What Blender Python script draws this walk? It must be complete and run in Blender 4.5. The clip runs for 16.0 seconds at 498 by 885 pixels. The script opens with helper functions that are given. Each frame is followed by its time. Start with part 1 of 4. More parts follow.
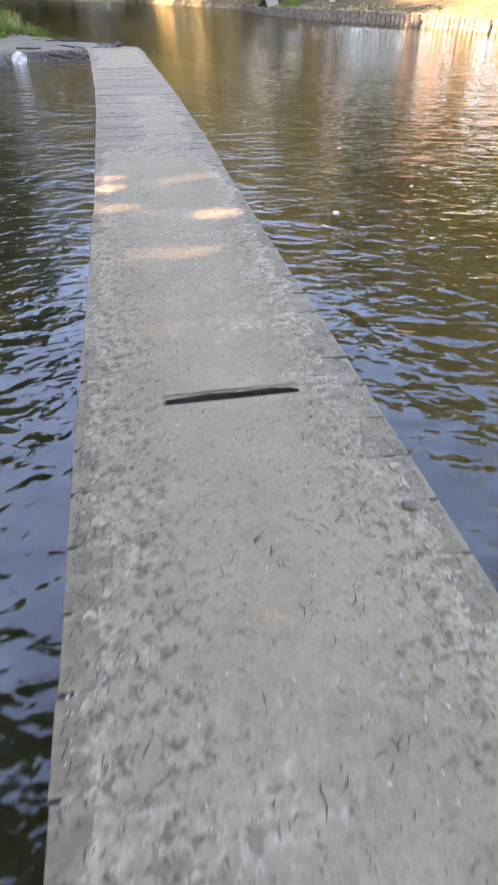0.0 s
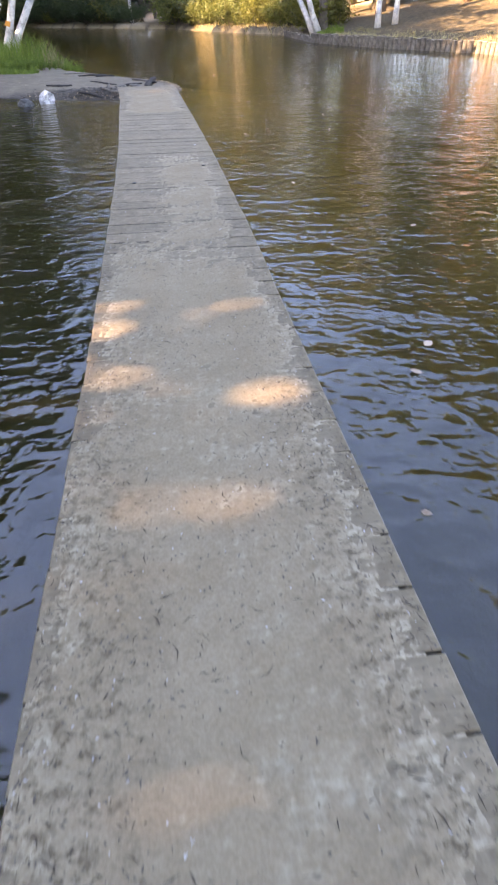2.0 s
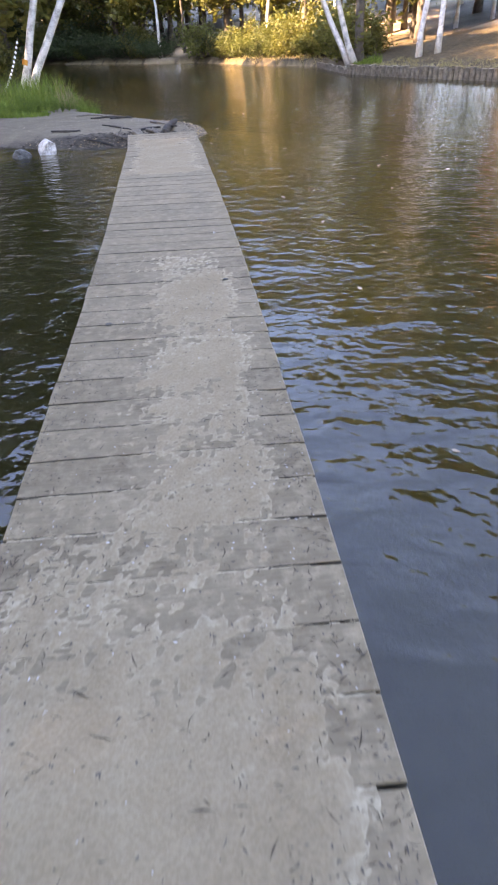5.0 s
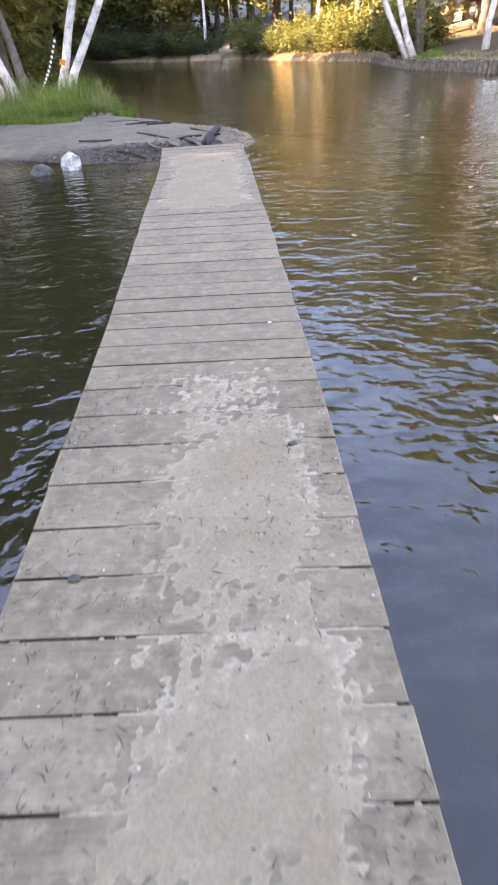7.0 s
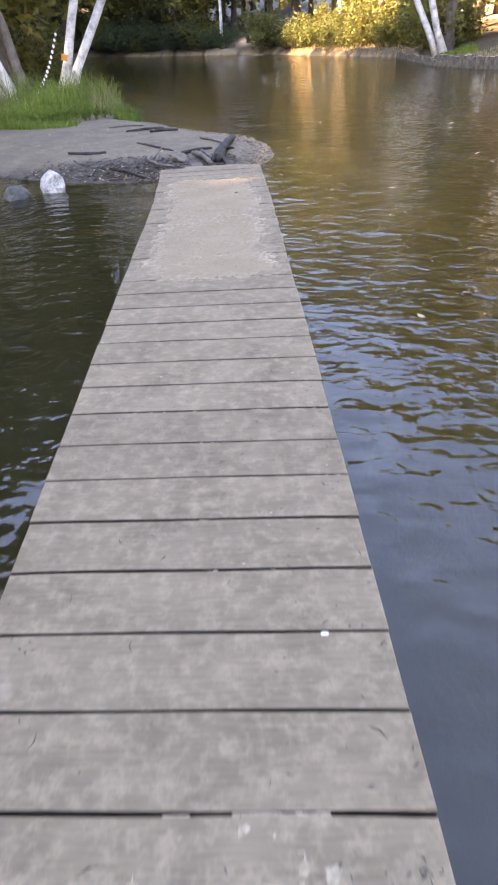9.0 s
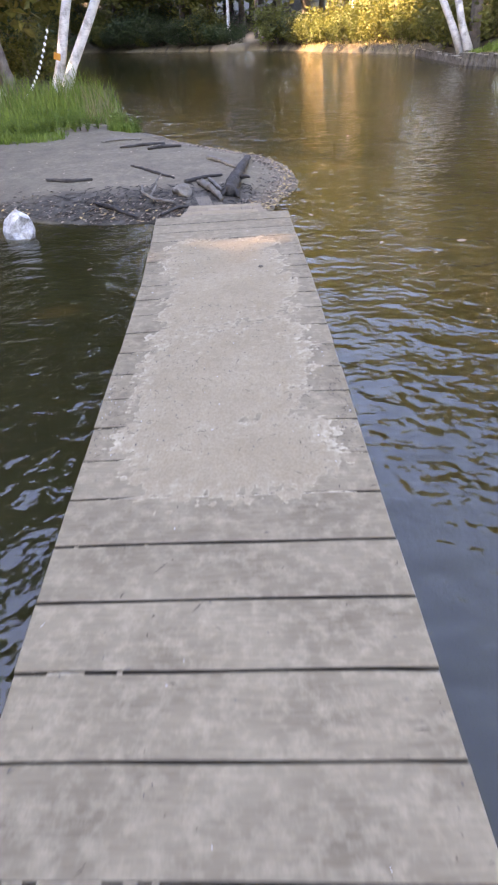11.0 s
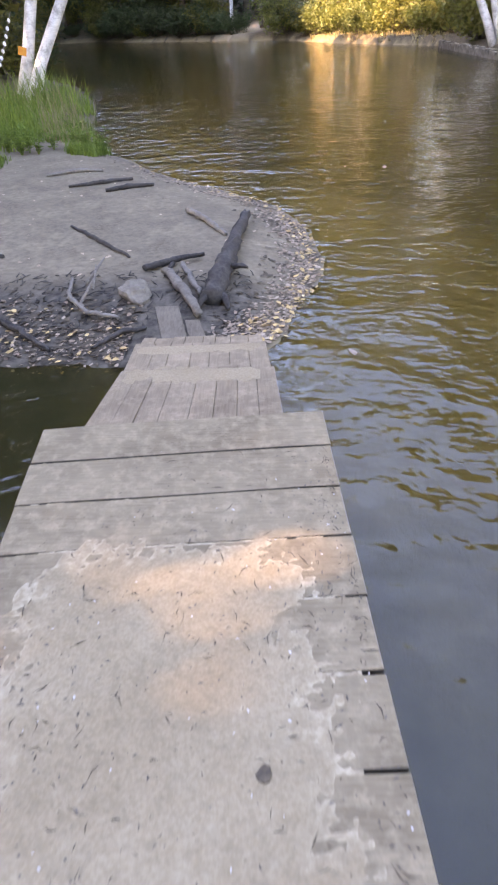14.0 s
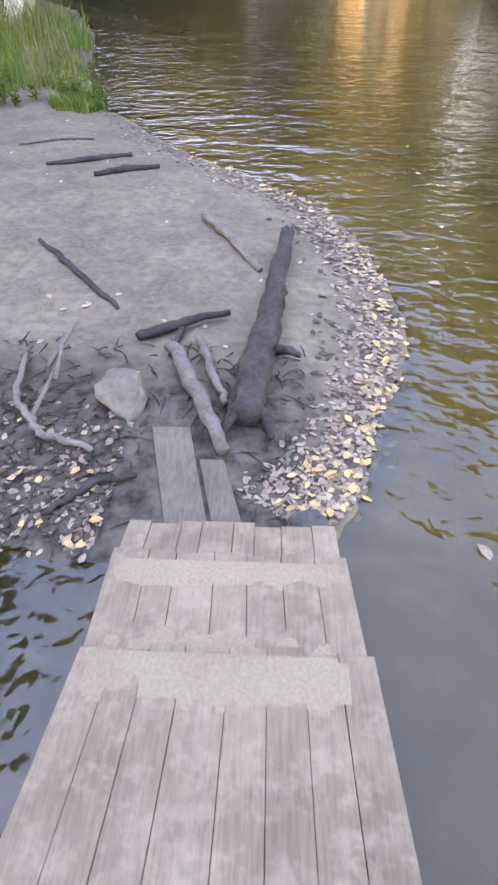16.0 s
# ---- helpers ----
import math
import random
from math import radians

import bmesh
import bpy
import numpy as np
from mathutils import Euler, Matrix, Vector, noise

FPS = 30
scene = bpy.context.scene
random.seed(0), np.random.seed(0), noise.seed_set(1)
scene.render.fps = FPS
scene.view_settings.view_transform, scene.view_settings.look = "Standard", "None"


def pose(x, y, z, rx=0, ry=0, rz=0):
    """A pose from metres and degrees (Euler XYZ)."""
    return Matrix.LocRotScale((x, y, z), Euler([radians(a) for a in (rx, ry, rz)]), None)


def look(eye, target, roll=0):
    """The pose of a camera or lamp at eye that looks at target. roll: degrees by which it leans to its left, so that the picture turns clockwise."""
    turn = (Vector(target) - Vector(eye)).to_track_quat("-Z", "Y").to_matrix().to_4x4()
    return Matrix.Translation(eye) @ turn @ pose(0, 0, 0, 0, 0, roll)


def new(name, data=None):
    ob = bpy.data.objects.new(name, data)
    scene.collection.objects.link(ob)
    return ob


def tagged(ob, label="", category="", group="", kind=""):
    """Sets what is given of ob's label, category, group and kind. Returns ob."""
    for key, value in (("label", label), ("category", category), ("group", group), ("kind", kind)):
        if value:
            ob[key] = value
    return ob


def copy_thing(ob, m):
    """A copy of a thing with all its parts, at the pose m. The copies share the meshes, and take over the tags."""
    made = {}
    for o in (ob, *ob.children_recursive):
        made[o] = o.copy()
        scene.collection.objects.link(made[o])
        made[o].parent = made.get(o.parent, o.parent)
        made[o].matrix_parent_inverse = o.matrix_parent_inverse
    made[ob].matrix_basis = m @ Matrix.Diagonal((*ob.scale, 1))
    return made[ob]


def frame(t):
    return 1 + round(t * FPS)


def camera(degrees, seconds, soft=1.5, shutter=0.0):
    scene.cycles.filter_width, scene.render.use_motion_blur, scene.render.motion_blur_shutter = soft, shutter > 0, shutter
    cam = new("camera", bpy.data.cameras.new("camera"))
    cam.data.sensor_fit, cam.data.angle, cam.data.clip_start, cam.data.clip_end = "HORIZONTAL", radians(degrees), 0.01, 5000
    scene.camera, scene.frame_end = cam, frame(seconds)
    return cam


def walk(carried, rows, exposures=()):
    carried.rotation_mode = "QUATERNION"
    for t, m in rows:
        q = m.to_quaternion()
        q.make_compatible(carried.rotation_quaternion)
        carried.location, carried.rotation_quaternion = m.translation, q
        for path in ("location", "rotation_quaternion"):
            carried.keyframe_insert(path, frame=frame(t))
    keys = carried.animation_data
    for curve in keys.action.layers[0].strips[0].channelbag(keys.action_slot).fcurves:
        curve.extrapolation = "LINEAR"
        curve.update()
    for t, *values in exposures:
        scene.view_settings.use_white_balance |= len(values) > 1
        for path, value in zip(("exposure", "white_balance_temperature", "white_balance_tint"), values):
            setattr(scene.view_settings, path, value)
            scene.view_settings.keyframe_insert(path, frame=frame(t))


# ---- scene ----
cam = camera(46.0, 16.0, soft=2.2, shutter=0.3)
METRES, EYE, TILT, LEAN, TURN = 18.0, 1.38, -38.4, 0.0, -10.5
ROWS = [
    (0.0, 0.0, 0.0, 0.0, 0.0, 0.0, -0.0),
    (0.5, -0.0005, 0.0227, 0.0227, -0.56, 0.68, 0.32),
    (1.0, -0.0043, 0.0376, 0.0372, 0.58, 1.05, -0.73),
    (1.5, -0.0047, 0.0602, 0.0569, 2.22, 0.84, -1.49),
    (2.0, -0.0102, 0.0848, 0.0773, 2.87, 1.45, -1.29),
    (2.5, -0.0143, 0.1089, 0.0933, 3.2, 2.5, -1.22),
    (3.0, -0.0172, 0.1314, 0.1131, 3.59, 3.06, -1.35),
    (3.5, -0.0215, 0.1558, 0.1323, 3.72, 3.51, -1.13),
    (4.0, -0.0234, 0.1802, 0.1485, 4.04, 3.63, -1.14),
    (6.5, -0.0417, 0.293, 0.2411, 8.23, 3.19, -3.14),
    (7.0, -0.0507, 0.3188, 0.2579, 8.97, 3.03, -3.44),
    (7.5, -0.0577, 0.3396, 0.2761, 9.46, 2.8, -3.84),
    (8.0, -0.0658, 0.3642, 0.2977, 9.56, 2.66, -3.83),
    (8.5, -0.0696, 0.3923, 0.3179, 9.74, 2.61, -4.03),
    (9.0, -0.0749, 0.4163, 0.3352, 9.94, 2.53, -4.38),
    (9.5, -0.0838, 0.4396, 0.3565, 10.07, 2.37, -4.34),
    (12.0, -0.1241, 0.5671, 0.4588, 10.53, 2.08, -4.99),
    (12.5, -0.1318, 0.5957, 0.4787, 10.65, 2.15, -5.08),
    (13.0, -0.1387, 0.6216, 0.5011, 10.49, 2.24, -5.3),
    (13.5, -0.1446, 0.6481, 0.5252, 10.67, 2.11, -5.12),
    (14.0, -0.1456, 0.6739, 0.5433, 10.61, 1.32, -5.0),
    (14.5, -0.1537, 0.6989, 0.5609, 10.61, -0.28, -5.08),
    (15.0, -0.1644, 0.721, 0.5806, 10.41, -1.67, -5.41),
    (15.5, -0.1744, 0.7428, 0.5992, 10.57, -2.84, -6.48),
    (16.0, -0.183, 0.7613, 0.6115, 10.59, -3.69, -7.52),
]
walk(cam, [(t, pose(0, 0, EYE, TILT, LEAN, TURN) @ pose(METRES * x, METRES * y, METRES * z, 90 + pitch, roll, yaw)) for t, x, y, z, yaw, pitch, roll in ROWS],
     exposures=((0, 4.3, 9900, 29), (0.5, 3.75, 9900, 29), (1.0, 4.25, 9900, 29), (1.5, 4.1, 9900, 29), (2.5, 3.95, 9900, 29), (3.5, 3.85, 9900, 29), (4, 3.85, 9900, 29), (7, 4.3, 10400, 33), (8, 4.2, 10400, 33), (9.5, 4.2, 10400, 33), (12.5, 4.12, 10400, 33), (14.5, 4.3, 10400, 33), (16, 4.55, 10400, 33)))

# ---- light ----
SUN_AZ, SUN_EL = radians(259), radians(35)          # clockwise from +y
world = bpy.data.worlds.new("sky")
scene.world = world
world.use_nodes = True
wn, wl = world.node_tree.nodes, world.node_tree.links
sky = wn.new("ShaderNodeTexSky")
sky.sky_type, sky.sun_disc = 'NISHITA', False
sky.sun_elevation, sky.sun_rotation = SUN_EL, SUN_AZ
sky.air_density, sky.dust_density, sky.ozone_density = 1.0, 0.5, 6.0
wl.new(sky.outputs[0], wn["Background"].inputs[0])
wn["Background"].inputs[1].default_value = 0.15
sun_data = bpy.data.lights.new("sun", 'SUN')
sun_data.energy, sun_data.angle, sun_data.color = 3.8, radians(0.53), (1.0, 0.86, 0.68)
sun = new("sun", sun_data)
sun_dir = Vector((math.sin(SUN_AZ) * math.cos(SUN_EL), math.cos(SUN_AZ) * math.cos(SUN_EL), math.sin(SUN_EL)))
sun.matrix_world = look(sun_dir * 60, (0, 0, 0))

# ---- materials ----
def material(name, low, high, scale=4.0, stretch=(1, 1, 1), rough=0.85, bump=0.3, depth=0.01, vary=0.0, blotch=None, spec=0.3, trans=0.0):
    """Two colours mixed by noise at two scales, with relief; vary: value change from object to object."""
    m = bpy.data.materials.new(name)
    m.use_nodes = True
    n, l = m.node_tree.nodes, m.node_tree.links
    b = n["Principled BSDF"]
    tc = n.new("ShaderNodeTexCoord")
    mp = n.new("ShaderNodeMapping")
    mp.inputs["Scale"].default_value = stretch
    l.new(tc.outputs["Object"], mp.inputs[0])
    fine = n.new("ShaderNodeTexNoise")
    fine.inputs["Scale"].default_value, fine.inputs["Detail"].default_value, fine.inputs["Roughness"].default_value = scale * 6, 6, 0.65
    big = n.new("ShaderNodeTexNoise")
    big.inputs["Scale"].default_value, big.inputs["Detail"].default_value = scale, 4
    l.new(mp.outputs[0], fine.inputs[0]), l.new(tc.outputs["Object"], big.inputs[0])
    add = n.new("ShaderNodeMath")
    add.operation = 'MULTIPLY_ADD'
    add.inputs[1].default_value = 0.5
    half = n.new("ShaderNodeMath")
    half.operation = 'MULTIPLY'
    half.inputs[1].default_value = 0.5
    l.new(big.outputs[0], half.inputs[0])
    l.new(fine.outputs[0], add.inputs[0]), l.new(half.outputs[0], add.inputs[2])
    ramp = n.new("ShaderNodeValToRGB")
    e = ramp.color_ramp.elements
    e[0].position, e[0].color = 0.36, (*low, 1)
    e[1].position, e[1].color = 0.64, (*high, 1)
    l.new(add.outputs[0], ramp.inputs[0])
    colour = ramp.outputs[0]
    if blotch:
        bn = n.new("ShaderNodeTexNoise")
        bn.inputs["Scale"].default_value, bn.inputs["Detail"].default_value, bn.inputs["Roughness"].default_value = blotch[1], 8, 0.72
        l.new(tc.outputs["Object"], bn.inputs[0])
        br = n.new("ShaderNodeMapRange")
        br.inputs[1].default_value, br.inputs[2].default_value, br.inputs[4].default_value = blotch[2], blotch[2] + 0.28, blotch[3]
        l.new(bn.outputs[0], br.inputs[0])
        mx = n.new("ShaderNodeMixRGB")
        mx.inputs[2].default_value = (*blotch[0], 1)
        l.new(br.outputs[0], mx.inputs[0]), l.new(colour, mx.inputs[1])
        colour = mx.outputs[0]
    if vary:
        oi = n.new("ShaderNodeObjectInfo")
        gi = n.new("ShaderNodeNewGeometry")
        sm = n.new("ShaderNodeMath")
        l.new(oi.outputs["Random"], sm.inputs[0]), l.new(gi.outputs["Random Per Island"], sm.inputs[1])
        mr = n.new("ShaderNodeMapRange")
        mr.inputs[2].default_value, mr.inputs[3].default_value, mr.inputs[4].default_value = 2.0, 1 - vary, 1 + vary
        l.new(sm.outputs[0], mr.inputs[0])
        hv = n.new("ShaderNodeHueSaturation")
        l.new(mr.outputs[0], hv.inputs["Value"]), l.new(colour, hv.inputs["Color"])
        colour = hv.outputs[0]
    l.new(colour, b.inputs["Base Color"])
    b.inputs["Roughness"].default_value = rough
    b.inputs["Specular IOR Level"].default_value = spec
    if trans:
        tr = n.new("ShaderNodeBsdfTranslucent")
        l.new(colour, tr.inputs[0])
        ms = n.new("ShaderNodeMixShader")
        ms.inputs[0].default_value = trans
        l.new(b.outputs[0], ms.inputs[1]), l.new(tr.outputs[0], ms.inputs[2])
        l.new(ms.outputs[0], n["Material Output"].inputs[0])
    if bump:
        bp = n.new("ShaderNodeBump")
        bp.inputs["Strength"].default_value, bp.inputs["Distance"].default_value = bump, depth
        l.new(add.outputs[0], bp.inputs["Height"]), l.new(bp.outputs[0], b.inputs["Normal"])
    return m


PLANK = material("weathered_plank", (0.147, 0.113, 0.071), (0.244, 0.192, 0.124), 3.5, (0.35, 5, 3), 0.85, 0.7, 0.005, 0.13, ((0.341, 0.273, 0.182), 15.0, 0.47, 0.95))
PLANK_LONG = material("weathered_board", (0.140, 0.103, 0.067), (0.231, 0.174, 0.116), 3.5, (5, 0.35, 3), 0.85, 0.7, 0.005, 0.16, ((0.315, 0.245, 0.171), 12.0, 0.48, 0.8))
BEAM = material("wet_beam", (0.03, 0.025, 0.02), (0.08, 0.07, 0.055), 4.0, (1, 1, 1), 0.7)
DARKWOOD = material("dark_driftwood", (0.014, 0.012, 0.011), (0.06, 0.053, 0.047), 6.0, (1, 1, 1), 0.8, 0.6, 0.01, 0.15)
PALEWOOD = material("pale_driftwood", (0.085, 0.073, 0.06), (0.19, 0.168, 0.142), 6.0, (1, 1, 1), 0.85, 0.5, 0.006, 0.15)
MUDWOOD = material("muddy_board", (0.086, 0.069, 0.051), (0.163, 0.134, 0.100), 4.0, (3, 0.5, 3), 0.9, 0.5, 0.005)
STONE = material("stone", (0.108, 0.092, 0.072), (0.188, 0.164, 0.132), 7.0, (1, 1, 1), 0.85, 0.5, 0.02, 0.1)
WHITESTONE = material("white_stone", (0.18, 0.17, 0.16), (0.72, 0.71, 0.68), 6.0, (1, 1, 1), 0.8, 1.0, 0.05, 0.05, ((0.06, 0.055, 0.05), 5.0, 0.5, 0.9))
DARKSTONE = material("dark_stone", (0.03, 0.03, 0.028), (0.10, 0.10, 0.09), 7.0, (1, 1, 1), 0.6, 0.6, 0.02)
PILE = material("pile_wood", (0.05, 0.042, 0.032), (0.17, 0.145, 0.11), 5.0, (1, 1, 0.3), 0.85, 0.5, 0.01, 0.3)
PILETOP = material("pile_top", (0.22, 0.19, 0.14), (0.42, 0.36, 0.28), 9.0, (1, 1, 1), 0.85, 0.3, 0.01, 0.3)
BIRCH = material("birch_bark", (0.46, 0.44, 0.40), (0.75, 0.73, 0.69), 2.0, (0.6, 0.6, 5), 0.75, 0.4, 0.01, 0.08, ((0.04, 0.036, 0.032), 3.0, 0.47, 0.95))
BARK = material("grey_bark", (0.05, 0.042, 0.034), (0.17, 0.145, 0.12), 3.0, (3, 3, 0.5), 0.95, 0.9, 0.03, 0.15)
PINE = material("pine_bark", (0.10, 0.06, 0.04), (0.28, 0.17, 0.11), 3.0, (3, 3, 0.5), 0.95, 0.9, 0.03, 0.15)
LEAF_GREEN = material("leaf_green", (0.07, 0.085, 0.018), (0.17, 0.165, 0.038), 1.5, (1, 1, 1), 0.55, 0, 0, 0.45, None, 0.4, 0.3)
LEAF_DARK = material("leaf_dark", (0.018, 0.038, 0.012), (0.05, 0.08, 0.025), 1.5, (1, 1, 1), 0.55, 0, 0, 0.45, None, 0.4, 0.2)
LEAF_GOLD = material("leaf_gold", (0.065, 0.085, 0.02), (0.15, 0.165, 0.042), 1.5, (1, 1, 1), 0.55, 0, 0, 0.4, None, 0.4, 0.35)
GRASS = material("grass_blade", (0.05, 0.105, 0.014), (0.19, 0.26, 0.05), 1.5, (1, 1, 1), 0.6, 0, 0, 0.4, None, 0.3, 0.3)
STRAW = material("dry_grass", (0.20, 0.17, 0.08), (0.36, 0.31, 0.16), 1.5, (1, 1, 1), 0.7, 0, 0, 0.35, None, 0.3, 0.3)
LITTER_GOLD = material("fallen_leaf_gold", (0.32, 0.19, 0.075), (0.48, 0.34, 0.16), 9.0, (1, 1, 1), 0.7, 0, 0, 0.4)
LITTER_PALE = material("fallen_leaf_pale", (0.20, 0.13, 0.085), (0.40, 0.31, 0.23), 9.0, (1, 1, 1), 0.7, 0, 0, 0.45)
LITTER_DARK = material("fallen_leaf_dark", (0.04, 0.031, 0.022), (0.11, 0.084, 0.058), 9.0, (1, 1, 1), 0.8, 0, 0, 0.4)
LITTER_CRUMB = material("leaf_crumb", (0.07, 0.06, 0.047), (0.125, 0.107, 0.086), 9.0, (1, 1, 1), 0.9, 0, 0, 0.3)
LITTER_GRIT = material("pale_grit", (0.33, 0.31, 0.29), (0.46, 0.44, 0.42), 9.0, (1, 1, 1), 0.9, 0, 0, 0.2)
WHITEPAINT = material("white_float", (0.7, 0.7, 0.68), (0.82, 0.82, 0.8), 9.0, (1, 1, 1), 0.5, 0)
ORANGE = material("orange_tag", (0.55, 0.20, 0.03), (0.65, 0.28, 0.05), 9.0, (1, 1, 1), 0.6, 0)


def sand_material():
    """Trodden beige sand, paler and crusty along its ragged rim, with dark crumbled leaf mould in places."""
    m = bpy.data.materials.new("trodden_sand")
    m.use_nodes = True
    n, l = m.node_tree.nodes, m.node_tree.links
    b = n["Principled BSDF"]
    tc = n.new("ShaderNodeTexCoord")

    def noisy(scale, detail=6, rough=0.65):
        t = n.new("ShaderNodeTexNoise")
        t.inputs["Scale"].default_value, t.inputs["Detail"].default_value, t.inputs["Roughness"].default_value = scale, detail, rough
        l.new(tc.outputs["Object"], t.inputs[0])
        return t.outputs[0]

    def ramp(src, lo, hi, p0=0.38, p1=0.62):
        c = n.new("ShaderNodeValToRGB")
        e = c.color_ramp.elements
        e[0].position, e[0].color, e[1].position, e[1].color = p0, (*lo, 1), p1, (*hi, 1)
        l.new(src, c.inputs[0])
        return c.outputs[0]

    def mix(fac, a, c):
        x = n.new("ShaderNodeMixRGB")
        l.new(fac, x.inputs[0]), l.new(a, x.inputs[1]), l.new(c, x.inputs[2])
        return x.outputs[0]

    def times(a, c):
        x = n.new("ShaderNodeMath")
        x.operation = 'MULTIPLY'
        l.new(a, x.inputs[0]), l.new(c, x.inputs[1])
        return x.outputs[0]

    def zone(name):
        a = n.new("ShaderNodeAttribute")
        a.attribute_name = name
        return a.outputs["Fac"]

    grain, clump = noisy(90, 3), noisy(21, 8, 0.75)
    base = mix(ramp(noisy(2.6, 5), (0, 0, 0), (1, 1, 1), 0.4, 0.65), ramp(grain, (0.227, 0.174, 0.111), (0.270, 0.212, 0.139)), ramp(grain, (0.256, 0.203, 0.133), (0.310, 0.248, 0.168)))
    crust = ramp(noisy(34, 5), (0.278, 0.227, 0.154), (0.474, 0.400, 0.284))
    mould = ramp(noisy(60, 5), (0.114, 0.088, 0.056), (0.211, 0.164, 0.106))
    c = mix(times(zone("rim"), ramp(noisy(11, 7, 0.7), (0, 0, 0), (1, 1, 1), 0.36, 0.54)), base, crust)
    c = mix(times(zone("litter"), ramp(clump, (0, 0, 0), (1, 1, 1), 0.49, 0.58)), c, mould)
    l.new(c, b.inputs["Base Color"])
    b.inputs["Roughness"].default_value, b.inputs["Specular IOR Level"].default_value = 0.95, 0.1
    bp = n.new("ShaderNodeBump")
    bp.inputs["Strength"].default_value, bp.inputs["Distance"].default_value = 0.7, 0.008
    l.new(clump, bp.inputs["Height"]), l.new(bp.outputs[0], b.inputs["Normal"])
    return m


def ground_material():
    """Mud, pond bed, sand and leaf mould, by the zone attributes of the mesh and noise."""
    m = bpy.data.materials.new("earth")
    m.use_nodes = True
    n, l = m.node_tree.nodes, m.node_tree.links
    b = n["Principled BSDF"]
    tc = n.new("ShaderNodeTexCoord")

    def noisy(scale, detail=6):
        t = n.new("ShaderNodeTexNoise")
        t.inputs["Scale"].default_value, t.inputs["Detail"].default_value, t.inputs["Roughness"].default_value = scale, detail, 0.65
        l.new(tc.outputs["Object"], t.inputs[0])
        return t.outputs[0]

    def ramp(src, lo, hi, p0=0.35, p1=0.65):
        r = n.new("ShaderNodeValToRGB")
        e = r.color_ramp.elements
        e[0].position, e[0].color, e[1].position, e[1].color = p0, (*lo, 1), p1, (*hi, 1)
        l.new(src, r.inputs[0])
        return r.outputs[0]

    def mix(fac, a, c):
        x = n.new("ShaderNodeMixRGB")
        l.new(fac, x.inputs[0]), l.new(a, x.inputs[1]), l.new(c, x.inputs[2])
        return x.outputs[0]

    def zone(name):
        a = n.new("ShaderNodeAttribute")
        a.attribute_name = name
        return a.outputs["Fac"]

    fine, mid = noisy(14), noisy(1.3)
    mud = mix(ramp(noisy(2.2, 8), (0, 0, 0), (1, 1, 1), 0.42, 0.62), ramp(fine, (0.125, 0.101, 0.068), (0.211, 0.171, 0.119)), ramp(noisy(30), (0.091, 0.073, 0.049), (0.157, 0.127, 0.089)))
    wet = ramp(noisy(9), (0.024, 0.019, 0.015), (0.110, 0.095, 0.074))
    mould = ramp(noisy(5), (0.03, 0.025, 0.013), (0.11, 0.083, 0.048))
    sand = ramp(fine, (0.36, 0.28, 0.19), (0.50, 0.41, 0.30))
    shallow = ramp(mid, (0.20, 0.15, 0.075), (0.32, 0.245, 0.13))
    # Dark bed colour stands in for light lost in deeper water
    dark_bed = ramp(mid, (0.022, 0.021, 0.011), (0.038, 0.035, 0.018))
    bed = mix(zone("deep"), shallow, dark_bed)
    c = mix(zone("mud"), mould, mud)
    c = mix(zone("wet"), c, wet)
    c = mix(zone("sand"), c, sand)
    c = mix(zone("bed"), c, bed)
    l.new(c, b.inputs["Base Color"])
    b.inputs["Roughness"].default_value = 0.85
    b.inputs["Specular IOR Level"].default_value = 0.25
    bp = n.new("ShaderNodeBump")
    bp.inputs["Strength"].default_value, bp.inputs["Distance"].default_value = 0.5, 0.012
    l.new(fine, bp.inputs["Height"]), l.new(bp.outputs[0], b.inputs["Normal"])
    return m


